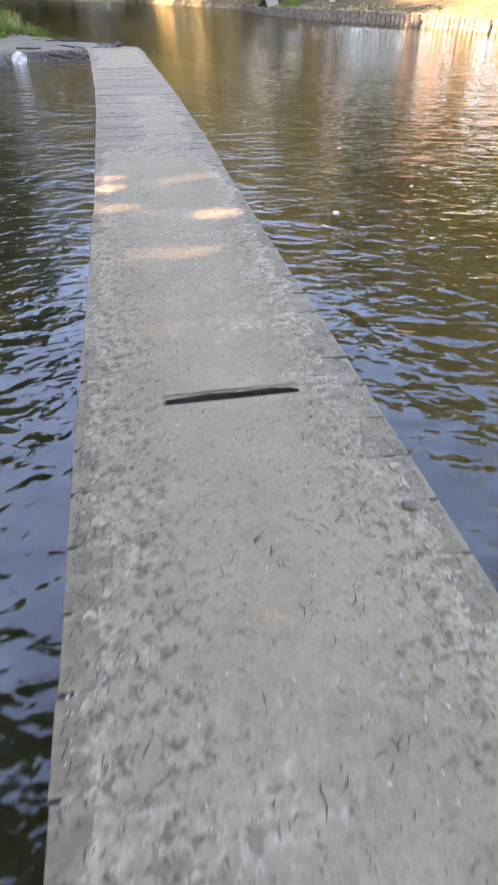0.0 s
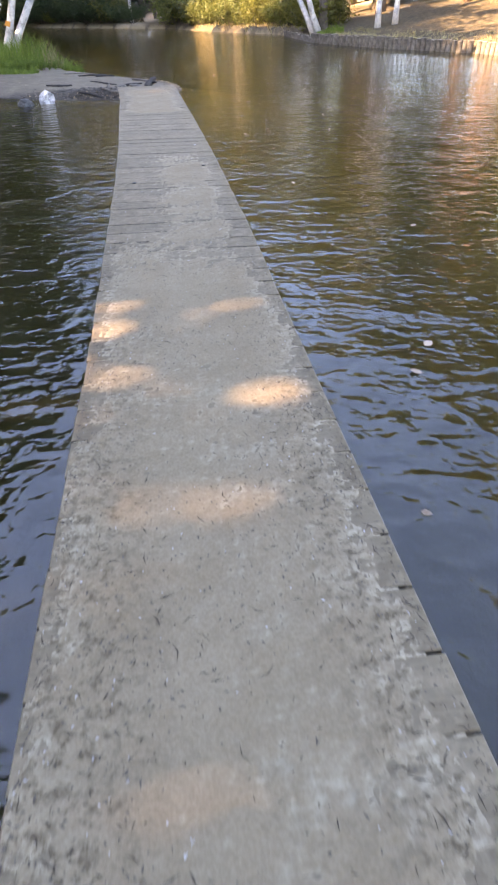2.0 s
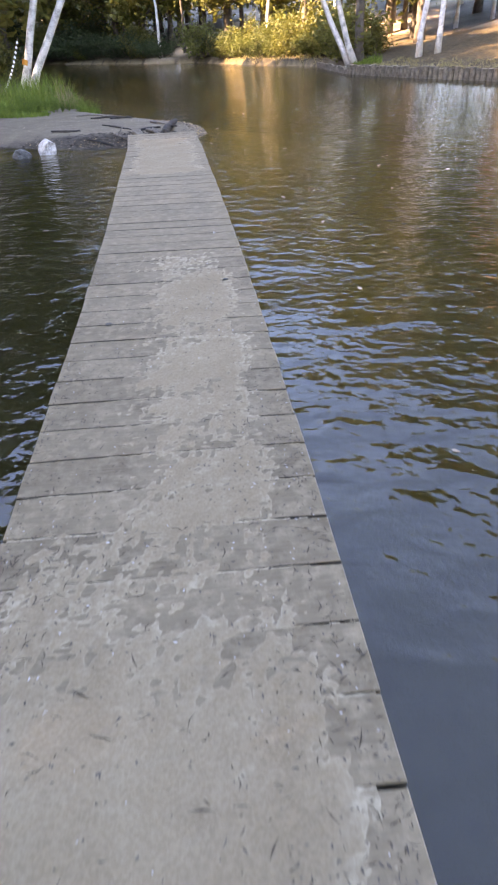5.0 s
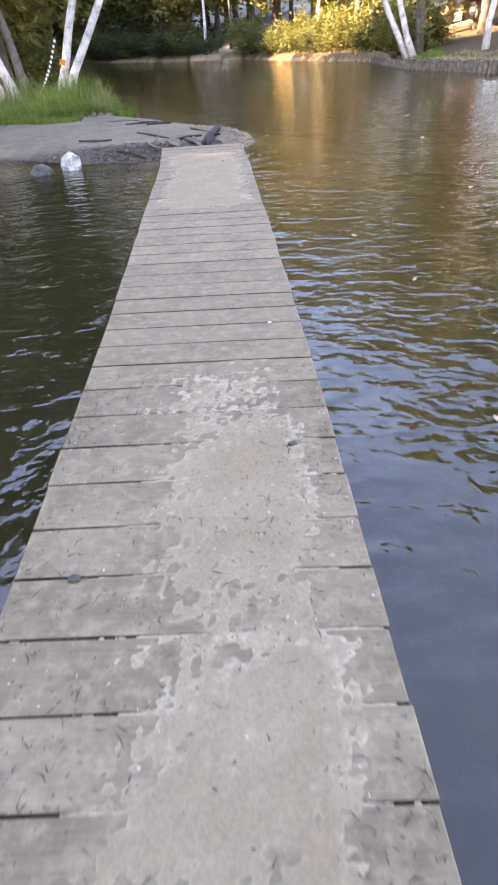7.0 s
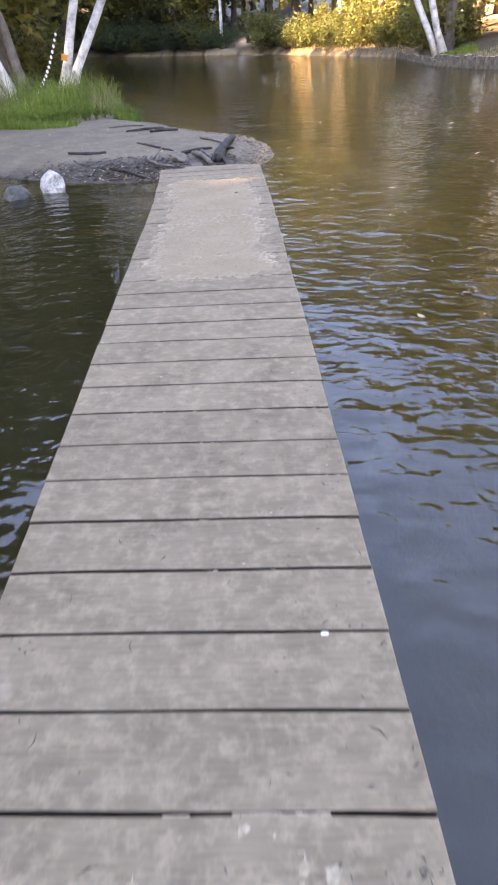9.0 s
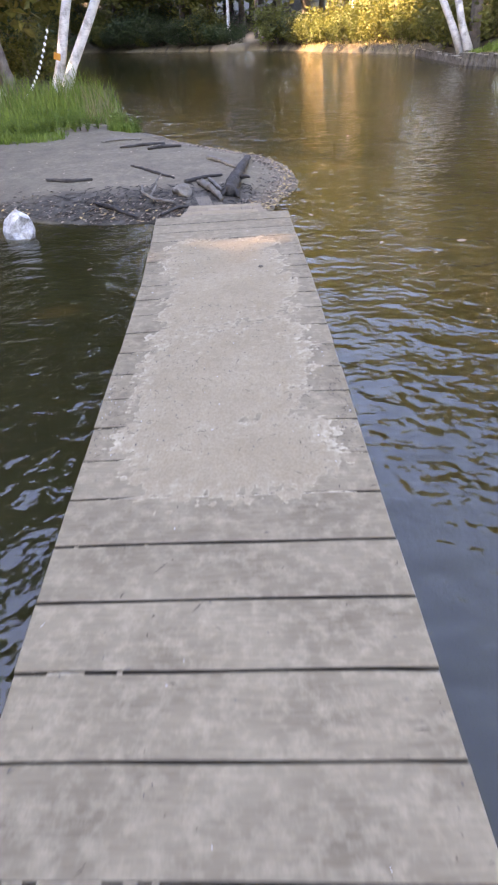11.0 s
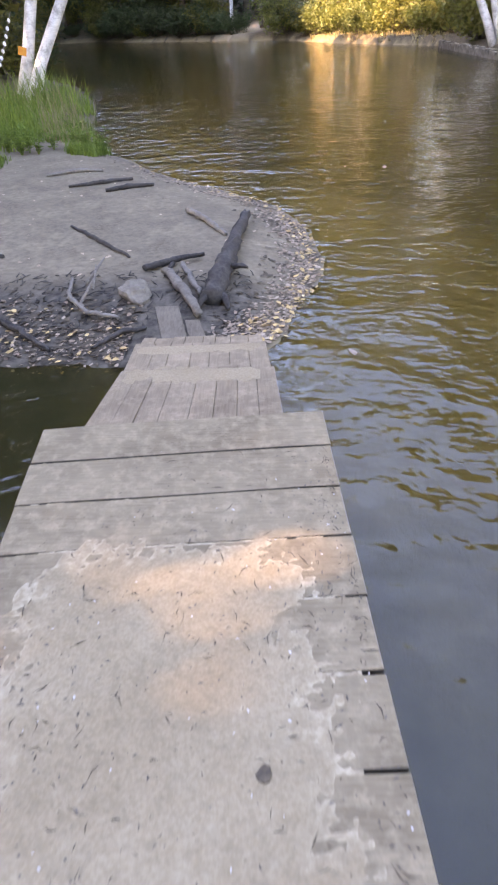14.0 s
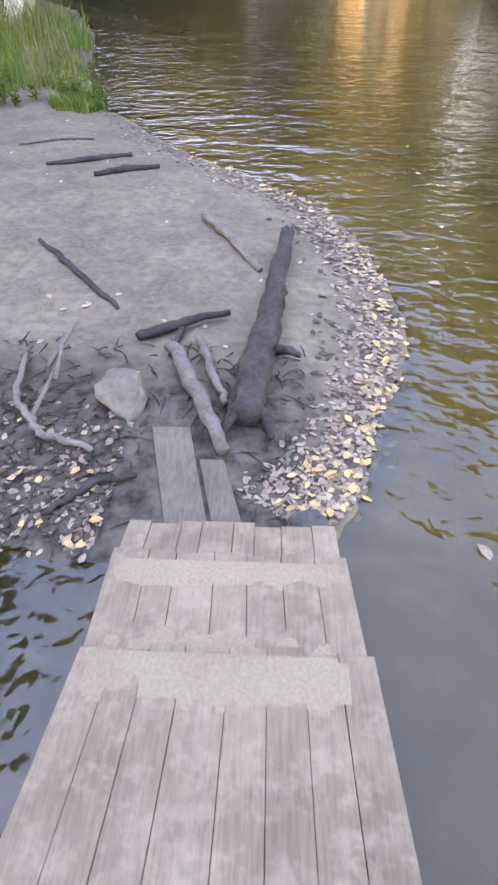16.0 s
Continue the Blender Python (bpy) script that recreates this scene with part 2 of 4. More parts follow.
def water_material():
    m = bpy.data.materials.new("pond_water")
    m.use_nodes = True
    n, l = m.node_tree.nodes, m.node_tree.links
    n.remove(n["Principled BSDF"])
    tc = n.new("ShaderNodeTexCoord")
    height = None
    for scale, stretch, gain in ((1.3, (0.8, 1.3, 1), 0.036), (4.6, (0.85, 1.2, 1), 0.023), (12.0, (1, 1.2, 1), 0.008)):
        mp = n.new("ShaderNodeMapping")
        mp.inputs["Scale"].default_value = stretch
        mp.inputs["Rotation"].default_value = (0, 0, radians(25))
        t = n.new("ShaderNodeTexNoise")
        t.inputs["Scale"].default_value, t.inputs["Detail"].default_value, t.inputs["Distortion"].default_value = scale, 1.0, 0.4
        l.new(tc.outputs["Object"], mp.inputs[0]), l.new(mp.outputs[0], t.inputs[0])
        g = n.new("ShaderNodeMath")
        g.operation = 'MULTIPLY_ADD'
        g.inputs[1].default_value = gain
        l.new(t.outputs[0], g.inputs[0])
        if height:
            l.new(height, g.inputs[2])
        else:
            g.inputs[2].default_value = 0
        height = g.outputs[0]
    bp = n.new("ShaderNodeBump")
    bp.inputs["Strength"].default_value, bp.inputs["Distance"].default_value = 1.0, 1.0
    l.new(height, bp.inputs["Height"])
    fr = n.new("ShaderNodeFresnel")
    fr.inputs["IOR"].default_value = 1.55
    gl = n.new("ShaderNodeBsdfGlossy")
    gl.inputs["Roughness"].default_value = 0.03
    tr = n.new("ShaderNodeBsdfTransparent")
    tr.inputs[0].default_value = (0.60, 0.53, 0.32, 1)
    murk = n.new("ShaderNodeBsdfDiffuse")
    murk.inputs[0].default_value = (0.105, 0.105, 0.052, 1)
    body = n.new("ShaderNodeMixShader")
    body.inputs[0].default_value = 0.13
    l.new(tr.outputs[0], body.inputs[1]), l.new(murk.outputs[0], body.inputs[2])
    ms = n.new("ShaderNodeMixShader")
    l.new(bp.outputs[0], fr.inputs["Normal"]), l.new(bp.outputs[0], gl.inputs["Normal"])
    l.new(fr.outputs[0], ms.inputs[0]), l.new(body.outputs[0], ms.inputs[1]), l.new(gl.outputs[0], ms.inputs[2])
    l.new(ms.outputs[0], n["Material Output"].inputs[0])
    return m


EARTH, WATER, SAND = ground_material(), water_material(), sand_material()


# ---- mesh helpers ----
def obj(name, verts, faces, mat, parent=None, label="", smooth=False):
    me = bpy.data.meshes.new(name)
    me.from_pydata([tuple(v) for v in verts], [], faces)
    for k in (mat if isinstance(mat, (list, tuple)) else [mat]):
        me.materials.append(k)
    if smooth:
        me.polygons.foreach_set("use_smooth", [True] * len(me.polygons))
    me.update()
    ob = new(name, me)
    if parent:
        ob.parent = parent
    if label:
        tagged(ob, label)
    return ob


def part(name, bm, mat, parent, label="", smooth=False):
    me = bpy.data.meshes.new(name)
    bm.to_mesh(me)
    bm.free()
    for k in (mat if isinstance(mat, (list, tuple)) else [mat]):
        me.materials.append(k)
    if smooth:
        me.polygons.foreach_set("use_smooth", [True] * len(me.polygons))
    ob = new(name, me)
    if parent:
        ob.parent = parent
    if label:
        tagged(ob, label)
    return ob


def tube(verts, faces, path, radii, sides=8, cap=True, jag=0.0, rnd=random):
    """Adds a tapering tube along a path of Vectors to verts and faces."""
    base = len(verts)
    for i, p in enumerate(path):
        d = (path[min(i + 1, len(path) - 1)] - path[max(i - 1, 0)]).normalized()
        u = d.cross(Vector((0.31, 0.9, 0.2))).normalized()
        v = d.cross(u)
        for k in range(sides):
            a = 2 * math.pi * k / sides
            r = radii[i] * (1 + jag * (rnd.random() - 0.5))
            verts.append(p + (u * math.cos(a) + v * math.sin(a)) * r)
    for i in range(len(path) - 1):
        for k in range(sides):
            a, b = base + i * sides + k, base + i * sides + (k + 1) % sides
            faces.append((a, b, b + sides, a + sides))
    if cap:
        faces.append(tuple(base + k for k in range(sides - 1, -1, -1)))
        faces.append(tuple(base + (len(path) - 1) * sides + k for k in range(sides)))


def leaf_cloud(centres, per, spread, size, rnd, squash=0.8):
    """Small bent four-cornered leaves scattered round centres."""
    verts, faces = [], []
    for c in centres:
        for _ in range(per):
            p = Vector(c) + Vector((rnd.gauss(0, spread), rnd.gauss(0, spread), rnd.gauss(0, spread * squash)))
            a = Vector((rnd.gauss(0, 1), rnd.gauss(0, 1), rnd.gauss(0, 0.6))).normalized()
            b = a.cross(Vector((rnd.gauss(0, 1), rnd.gauss(0, 1), rnd.gauss(0, 1)))).normalized()
            s = size * rnd.uniform(0.6, 1.4)
            nrm = a.cross(b) * s * 0.2
            i = len(verts)
            verts += [p - a * s, p + b * s * 0.5 + nrm, p + a * s, p - b * s * 0.5 + nrm]
            faces.append((i, i + 1, i + 2, i + 3))
    return verts, faces


# ---- terrain ----
WATER_Z = -0.40
LAKE = [(6, -4.4), (13, -2), (17, 8), (16.8, 20), (15.4, 27), (14.1, 31), (11.4, 36), (9.2, 42), (9.7, 52), (7, 57), (5, 61), (1.8, 70), (-2, 73),
        (-9, 80), (-14, 86), (-18, 91), (-22, 90), (-24, 80), (-22, 70), (-17, 58), (-11, 48), (-6.2, 40), (-4.4, 34.5), (-3.1, 28.6),
        (-2.4, 26.9), (-1.3, 25.2), (-0.4, 24.1), (0.3, 23.3), (0.66, 22.3), (0.78, 21.3), (0.64, 20.4), (0.4, 19.75), (0.12, 19.35),
        (-0.9, 19.25), (-2, 19.45), (-3.4, 20.0), (-5, 21), (-9, 22), (-14, 20), (-15.5, 10), (-14.5, 0), (-6, -3.6), (-0.5, -2.5)]


def shore(px, py):
    """Distance to the shoreline, positive on land."""
    P = np.stack([np.asarray(px, float), np.asarray(py, float)], -1)
    best = np.full(P.shape[:-1], 1e9)
    inside = np.zeros(P.shape[:-1], bool)
    for (ax, ay), (bx, by) in zip(LAKE, LAKE[1:] + LAKE[:1]):
        a, d = np.array((ax, ay)), np.array((bx - ax, by - ay))
        s = np.clip(((P - a) @ d) / (d @ d), 0, 1)
        best = np.minimum(best, np.linalg.norm(P - a - s[..., None] * d, axis=-1))
        if by != ay:
            cross = ((ay > P[..., 1]) != (by > P[..., 1])) & (P[..., 0] < (bx - ax) * (P[..., 1] - ay) / (by - ay) + ax)
            inside ^= cross
    return np.where(inside, -best, best)


def waves(x, y, k, seed):
    r = np.random.RandomState(seed)
    z = 0
    for _ in range(6):
        a, f, p = r.uniform(0, 6.28), k * r.uniform(0.6, 1.7), r.uniform(0, 6.28)
        z = z + np.sin((x * np.cos(a) + y * np.sin(a)) * f + p)
    return z / 6


def smooth(a, b, v):
    t = np.clip((np.asarray(v, float) - a) / (b - a), 0, 1)
    return t * t * (3 - 2 * t)


def height(x, y):
    x, y = np.asarray(x, float), np.asarray(y, float)
    d = shore(x, y) + 0.10 * waves(x, y, 5, 3) * smooth(40, 30, y)
    low = smooth(-0.2, 1.0, d) * 0.12 + np.clip(d, 0, 6) * 0.02 + np.clip(d - 3, 0, 14) * 0.05
    hill = smooth(0, 0.35, d) * 0.42 + np.clip(d - 1.5, 0, 40) * 0.19 + 0.25 * waves(x, y, 0.4, 5) * smooth(1, 6, d)
    right = smooth(2, 8, x - 0.0) * smooth(-12, -4, y) + smooth(45, 60, y)
    land = low + (hill - low) * np.clip(right, 0, 1)
    land = land + (0.018 * waves(x, y, 3, 8) + 0.006 * waves(x, y, 11, 18)) * smooth(0.1, 0.8, d)
    sea = -np.minimum(0.10 + 0.16 * -d, 1.3)
    return WATER_Z + np.where(d > 0, land, np.maximum(sea, -0.9 * -d))


def lines(a, b, step):
    return list(np.arange(a, b - 1e-6, step))


gx = lines(-60, -12, 2) + lines(-12, -5, 0.4) + lines(-5, 1.6, 0.07) + lines(1.6, 8, 0.6) + lines(8, 18, 0.3) + lines(18, 60, 1.5) + [60, 90, 200, 600, 2500]
gx = [-2500, -600, -200, -90] + gx
gy = [-2500, -600, -200, -80, -40, -25] + lines(-14, 17, 1.0) + lines(17, 29, 0.07) + lines(29, 60, 0.5) + lines(60, 140, 1.5) + [140, 200, 600, 2500]
GX, GY = np.meshgrid(gx, gy)
GZ = height(GX, GY)
GD = shore(GX, GY)
nx, ny = len(gx), len(gy)
quads = [(j * nx + i, j * nx + i + 1, (j + 1) * nx + i + 1, (j + 1) * nx + i) for j in range(ny - 1) for i in range(nx - 1)]
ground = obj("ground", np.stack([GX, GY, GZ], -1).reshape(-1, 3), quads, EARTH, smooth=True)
tagged(ground, "grey trodden mud spit and sandy wooded pond banks", "ground", kind="structure")
near = smooth(33, 28, GY) * smooth(-12, -6, GX) * smooth(4, 2, GX)
wet = near * np.clip(smooth(20.75, 20.25, GY + 0.3 * waves(GX, GY, 4, 9) + 0.15 * waves(GX, GY, 14, 19)) * smooth(0.35, 0.05, GX + 0.1 * waves(GX, GY, 9, 29)) + 0.5 * smooth(0.25, 0.05, GD), 0, 1)
sand = np.clip(smooth(0.1, 0.45, waves(GX * 0.6, GY * 1.6, 0.5, 12)) * smooth(3, 7, GD) * smooth(4, 9, GX) * smooth(26, 32, GY) + smooth(2.2, 1.0, np.abs((GX + 0.5) - (GY - 76) * 0.75)) * smooth(72, 75, GY), 0, 1)
# "deep" darkens the bed offshore, and also the shallows left of the landing
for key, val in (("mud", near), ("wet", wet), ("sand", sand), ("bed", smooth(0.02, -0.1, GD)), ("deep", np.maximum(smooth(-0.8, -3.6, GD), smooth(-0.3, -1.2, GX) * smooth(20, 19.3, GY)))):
    at = ground.data.attributes.new(key, 'FLOAT', 'POINT')
    at.data.foreach_set("value", np.asarray(val, np.float32).ravel())


def bisect(line, v):
    return int(np.searchsorted(line, v))


def on_grid(field, x, y):
    i = min(max(bisect(gx, x) - 1, 0), nx - 2)
    j = min(max(bisect(gy, y) - 1, 0), ny - 2)
    a, b = (x - gx[i]) / (gx[i + 1] - gx[i]), (y - gy[j]) / (gy[j + 1] - gy[j])
    return float((field[j, i] * (1 - a) + field[j, i + 1] * a) * (1 - b) + (field[j + 1, i] * (1 - a) + field[j + 1, i + 1] * a) * b)


def ground_z(x, y):
    return on_grid(GZ, x, y)


def inland(x, y):
    return on_grid(GD, x, y)


water = obj("water", [(-60, -30, WATER_Z), (40, -30, WATER_Z), (40, 120, WATER_Z), (-60, 120, WATER_Z)], [(0, 1, 2, 3)], WATER)
tagged(water, "rippled olive-brown pond water reflecting trees and sky", "water", kind="structure")

# ---- footbridge ----
LY, LX = [-3, 1.8, 5, 9, 11.2, 13.8, 16.2, 18.05], [-0.33, -0.33, -0.325, -0.385, -0.45, -0.56, -0.65, -0.79]
RY, RX = [-3, 0.9, 4.5, 7.2, 10.2, 12.6, 16.2, 18.05], [0.905, 0.895, 0.852, 0.838, 0.788, 0.714, 0.588, 0.495]
SEAMS = [2.02 + 0.2412 * k for k in range(-18, 30)] + [9.275 + 0.2588 * k for k in range(4)] + [10.31 + 0.2455 * k for k in range(7)] + [12.04 + 0.2568 * k for k in range(11)] + [14.865 + 0.265 * k for k in range(13)]
SKEW_Y, SKEW = [6, 9, 11.8, 14.9, 16.5, 18.05], [0.0, -0.02, -0.025, 0.018, 0.055, 0.088]
HOLE = (2.02, 0.03, 0.60)
bridge = tagged(new("footbridge"), "narrow footbridge of weathered grey planks dusted with sand", "footbridge")
rp = random.Random(4)
for y0, y1 in zip(SEAMS, SEAMS[1:]):
    lift = rp.uniform(-0.002, 0.002)
    gap = rp.uniform(0.004, 0.007)
    xl0, xr0 = np.interp(y0, LY, LX) + rp.uniform(-0.004, 0.003), np.interp(y0, RY, RX) + rp.uniform(-0.003, 0.004)
    xl1, xr1 = np.interp(y1, LY, LX) + (xl0 - np.interp(y0, LY, LX)), np.interp(y1, RY, RX) + (xr0 - np.interp(y0, RY, RX))
    skew0, skew1 = np.interp(y0, SKEW_Y, SKEW), np.interp(y1, SKEW_Y, SKEW)
    xs = np.linspace(0, 1, 9)
    near_edge, far_edge = [], []
    for s in xs:
        w = 0.0015 * math.sin(9 * s + y0 * 7)
        far_edge.append([xl1 + (xr1 - xl1) * s, y1 - gap + w + skew1 * (s - 0.5)])
        near_edge.append([xl0 + (xr0 - xl0) * s, y0 + gap - w + skew0 * (s - 0.5)])
    if abs(y0 - HOLE[0]) < 0.01:
        cut = [HOLE[1] - 0.02, HOLE[1], 0.2, 0.33, 0.47, HOLE[2] - 0.04, HOLE[2] + 0.02]
        deep = [0, 0.034, 0.05, 0.042, 0.05, 0.036, 0]
        near_edge = [near_edge[0]] + [[c, y0 + gap + q + skew0 * ((c - xl0) / (xr0 - xl0) - 0.5)] for c, q in zip(cut, deep)] + [near_edge[-1]]
    ring = near_edge + far_edge[::-1]
    bm = bmesh.new()
    top = [bm.verts.new((a, b, lift)) for a, b in ring]
    low = [bm.verts.new((a, b, -0.045)) for a, b in ring]
    bm.faces.new(top), bm.faces.new(low[::-1])
    for k in range(len(ring)):
        k2 = (k + 1) % len(ring)
        bm.faces.new((top[k], low[k], low[k2], top[k2]))
    edges = [e for e in bm.edges if e.verts[0] in top and e.verts[1] in top]
    bmesh.ops.bevel(bm, geom=edges, offset=0.004, segments=1, affect='EDGES')
    # Side faces in the gaps: dark wet wood, with the gap's shade coloured in
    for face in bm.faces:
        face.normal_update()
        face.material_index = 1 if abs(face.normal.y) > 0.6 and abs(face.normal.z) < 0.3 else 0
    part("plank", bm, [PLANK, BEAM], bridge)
for off in (0.22, 1 - 0.22):
    v, f = [], []
    ys = [-2.2] + list(np.arange(0, 18.1, 2)) + [18.0]
    path = [Vector((np.interp(y, LY, LX) + (np.interp(y, RY, RX) - np.interp(y, LY, LX)) * off, y, -0.115)) for y in ys]
    tube(v, f, path, [0.068] * len(path), 4)
    obj("beam", v, f, BEAM, bridge)
    for y in np.arange(-1.0, 18, 3.1):
        v, f = [], []
        x = np.interp(y, LY, LX) + (np.interp(y, RY, RX) - np.interp(y, LY, LX)) * off
        tube(v, f, [Vector((x, y, -1.9)), Vector((x, y, -0.15))], [0.06, 0.06], 8)
        obj("post", v, f, BEAM, bridge)

# sand trodden over the planks, thick in the middle and swept thin at the edges
sx, sy = np.arange(-0.8, 0.93, 0.016), np.arange(-2.3, 17.75, 0.016)
SX, SY = np.meshgrid(sx, sy)
ledge, redge = np.interp(SY, LY, LX), np.interp(SY, RY, RX)
u = (SX - ledge) / (redge - ledge)
rag = 0.95 * waves(SX, SY, 5, 21) + 0.6 * waves(SX, SY, 17, 22) + 0.75 * waves(SX, SY, 60, 23) + 0.7 * waves(SX, SY, 130, 24)
first = smooth(8.4, 5.5, SY) * smooth(-0.08, 0.16, u) * smooth(1.08, 0.80, u)
right_lane = smooth(10.6, 9.2, SY) * smooth(0.12, 0.52, u) * smooth(1.0, 0.76, u) * smooth(5, 7, SY) * 0.9
last = smooth(13.5, 14.1, SY) * smooth(17.5, 17.0, SY) * smooth(-0.02, 0.26, u) * smooth(1.04, 0.76, u)
cover = np.maximum(np.maximum(first, right_lane), last)
SZ = -0.006 + 0.0095 * smooth(0.15, 0.95, cover + 0.4 * rag) + 0.0011 * waves(SX, SY, 30, 25) + 0.0009 * waves(SX, SY, 90, 26)
keep = (cover + 0.4 * rag > 0.12) & (u > 0.004) & (u < 0.996)
keep &= ~((SX > HOLE[1] - 0.012) & (SX < HOLE[2] - 0.02) & (np.abs(SY - HOLE[0] - 0.022) < 0.034))
idx = -np.ones(SX.shape, int)
idx[keep] = np.arange(keep.sum())
sq = [(idx[j, i], idx[j, i + 1], idx[j + 1, i + 1], idx[j + 1, i]) for j in range(len(sy) - 1) for i in range(len(sx) - 1)
      if keep[j, i] and keep[j, i + 1] and keep[j + 1, i + 1] and keep[j + 1, i]]
body = cover + 0.4 * rag
rim = np.clip(smooth(0.10, 0.25, body) * smooth(0.95, 0.40, body) + 0.35 * smooth(0.25, 0.02, np.minimum(u, 1 - u)), 0, 0.9)
mouldy = smooth(7.0, 2.5, SY) * np.clip(smooth(0.42, 0.12, u) + smooth(0.62, 0.88, u) + 0.35 * smooth(2.2, 0.8, SY), 0, 1) + 0.25 * smooth(14, 15, SY)
sand_layer = obj("sand_layer", np.stack([SX, SY, SZ], -1)[keep], [tuple(int(k) for k in q) for q in sq], SAND, smooth=True)
for key, val in (("rim", rim), ("litter", mouldy)):
    at = sand_layer.data.attributes.new(key, 'FLOAT', 'POINT')
    at.data.foreach_set("value", np.asarray(val, np.float32)[keep])
tagged(sand_layer, "thin grey-beige sand trodden over the bridge planks", "sand", kind="stuff")

# lower landing of lengthwise boards
ramp = tagged(new("landing_ramp"), "low landing ramp of worn lengthwise boards", "ramp")


def board(parent, x0, x1, xa, xb, y0, y1, z0, z1, thick, mat, name="board"):
    bm = bmesh.new()
    c = [(x0, y0, z0), (x1, y0, z0), (xb, y1, z1), (xa, y1, z1)]
    t = [bm.verts.new(p) for p in c]
    b = [bm.verts.new((p[0], p[1], p[2] - thick)) for p in c]
    bm.faces.new(t), bm.faces.new(b[::-1])
    for k in range(4):
        bm.faces.new((t[k], b[k], b[(k + 1) % 4], t[(k + 1) % 4]))
    bmesh.ops.bevel(bm, geom=[e for e in bm.edges if e.verts[0] in t and e.verts[1] in t], offset=0.002, segments=1, affect='EDGES')
    return part(name, bm, mat, parent)


for (ya, yb, za, zb, la, lb, ra, rb, count) in ((17.90, 18.80, -0.10, -0.15, -0.70, -0.61, 0.345, 0.285, 8), (18.74, 19.19, -0.175, -0.185, -0.61, -0.60, 0.275, 0.235, 7), (19.14, 19.36, -0.215, -0.225, -0.60, -0.58, 0.225, 0.21, 8)):
    cuts = [0] + sorted((k + rp.uniform(-0.12, 0.12)) / count for k in range(1, count)) + [1]
    for a, b in zip(cuts, cuts[1:]):
        g = 0.0009
        board(ramp, la + (ra - la) * a + g, la + (ra - la) * b - g, lb + (rb - lb) * a + g, lb + (rb - lb) * b - g, ya, yb + rp.uniform(-0.015, 0.015), za + rp.uniform(-0.003, 0.003), zb + rp.uniform(-0.003, 0.003), 0.035, PLANK_LONG)
for x in (-0.5, 0.15):
    board(ramp, x - 0.05, x + 0.05, x - 0.05, x + 0.05, 17.9, 19.3, -0.21, -0.262, 0.45, BEAM, "beam")

# ---- things on the mud spit ----
def stick(name, pts, radii, mat, label, category="branch", sides=8, jag=0.4, twigs=()):
    """A knotty branch lying along points given as (x, y, height over the ground)."""
    rnd = random.Random(len(label) + int(abs(pts[0][0]) * 100))
    path = []
    ctrl = [Vector((x, y, ground_z(x, y) + h)) for x, y, h in pts]
    for a, b in zip(ctrl, ctrl[1:]):
        for k in range(8):
            p = a.lerp(b, k / 8)
            path.append(p + Vector((rnd.uniform(-1, 1), rnd.uniform(-1, 1), 0)) * 0.012)
    path.append(ctrl[-1])
    rr = list(np.interp(np.linspace(0, 1, len(path)), np.linspace(0, 1, len(radii)), radii))
    v, f = [], []
    tube(v, f, path, rr, sides, True, jag, rnd)
    shoots = []
    for x0, y0, h0, x1, y1, h1, r in twigs:
        a, b = Vector((x0, y0, ground_z(x0, y0) + h0)), Vector((x1, y1, ground_z(x1, y1) + h1))
        tv, tf = [], []
        tube(tv, tf, [a, a.lerp(b, 0.5) + Vector((0.01, 0.005, 0.01)), b], [r, r * 0.8, r * 0.4], 6)
        shoots.append((tv, tf))
    main = tagged(obj(name, v, f, mat, smooth=True), label, category)
    for tv, tf in shoots:
        obj("side_twig", tv, tf, mat, main, smooth=True)
    return main


def rock(name, x, y, z, size, mat, label, seed, cuts=3, rugged=0.28):
    bm = bmesh.new()
    bmesh.ops.create_icosphere(bm, subdivisions=cuts, radius=1)
    for v in bm.verts:
        q = v.co.copy()
        k = 1 + rugged * noise.noise(q * 1.3 + Vector((seed, 0, 0))) + 0.10 * noise.noise(q * 4 + Vector((0, seed, 0)))
        v.co = Vector((q.x * size[0], q.y * size[1], q.z * size[2])) * k
    ob = part(name, bm, mat, None)
    ob.location = (x, y, z)
    ob.rotation_euler = (0, 0, seed)
    return tagged(ob, label, "stone")


stick("driftwood_log", [(-0.17, 20.02, 0.05), (-0.10, 20.5, 0.09), (-0.03, 21.2, 0.10), (0.05, 22.2, 0.07)], [0.075, 0.082, 0.07, 0.055, 0.052], DARKWOOD, "thick charred-looking driftwood log lying on the mud", "log", 16, 0.5,
      [(-0.02, 20.5, 0.12, 0.10, 20.42, 0.16, 0.03), (-0.2, 20.1, 0.08, -0.27, 19.92, 0.04, 0.04), (-0.1, 20.1, 0.05, -0.04, 19.93, 0.03, 0.04)])
stick("branch", [(-0.80, 20.72, 0.03), (-0.55, 20.85, 0.05), (-0.30, 20.98, 0.05)], [0.026, 0.032, 0.024, 0.018], DARKWOOD, "short dark branch lying across the mud", "branch", 8, 0.25, [(-0.56, 20.84, 0.03, -0.6, 20.55, 0.02, 0.022)])
stick("branch", [(-1.77, 22.03, 0.01), (-1.4, 21.6, 0.015), (-0.99, 21.06, 0.01)], [0.014, 0.0245, 0.021, 0.014], DARKWOOD, "dark rotten branch half sunk in mud")
stick("branch", [(-0.61, 22.63, 0.02), (-0.36, 22.1, 0.03), (-0.14, 21.60, 0.02)], [0.035, 0.03, 0.028, 0.02], PALEWOOD, "pale weathered stick lying on mud")
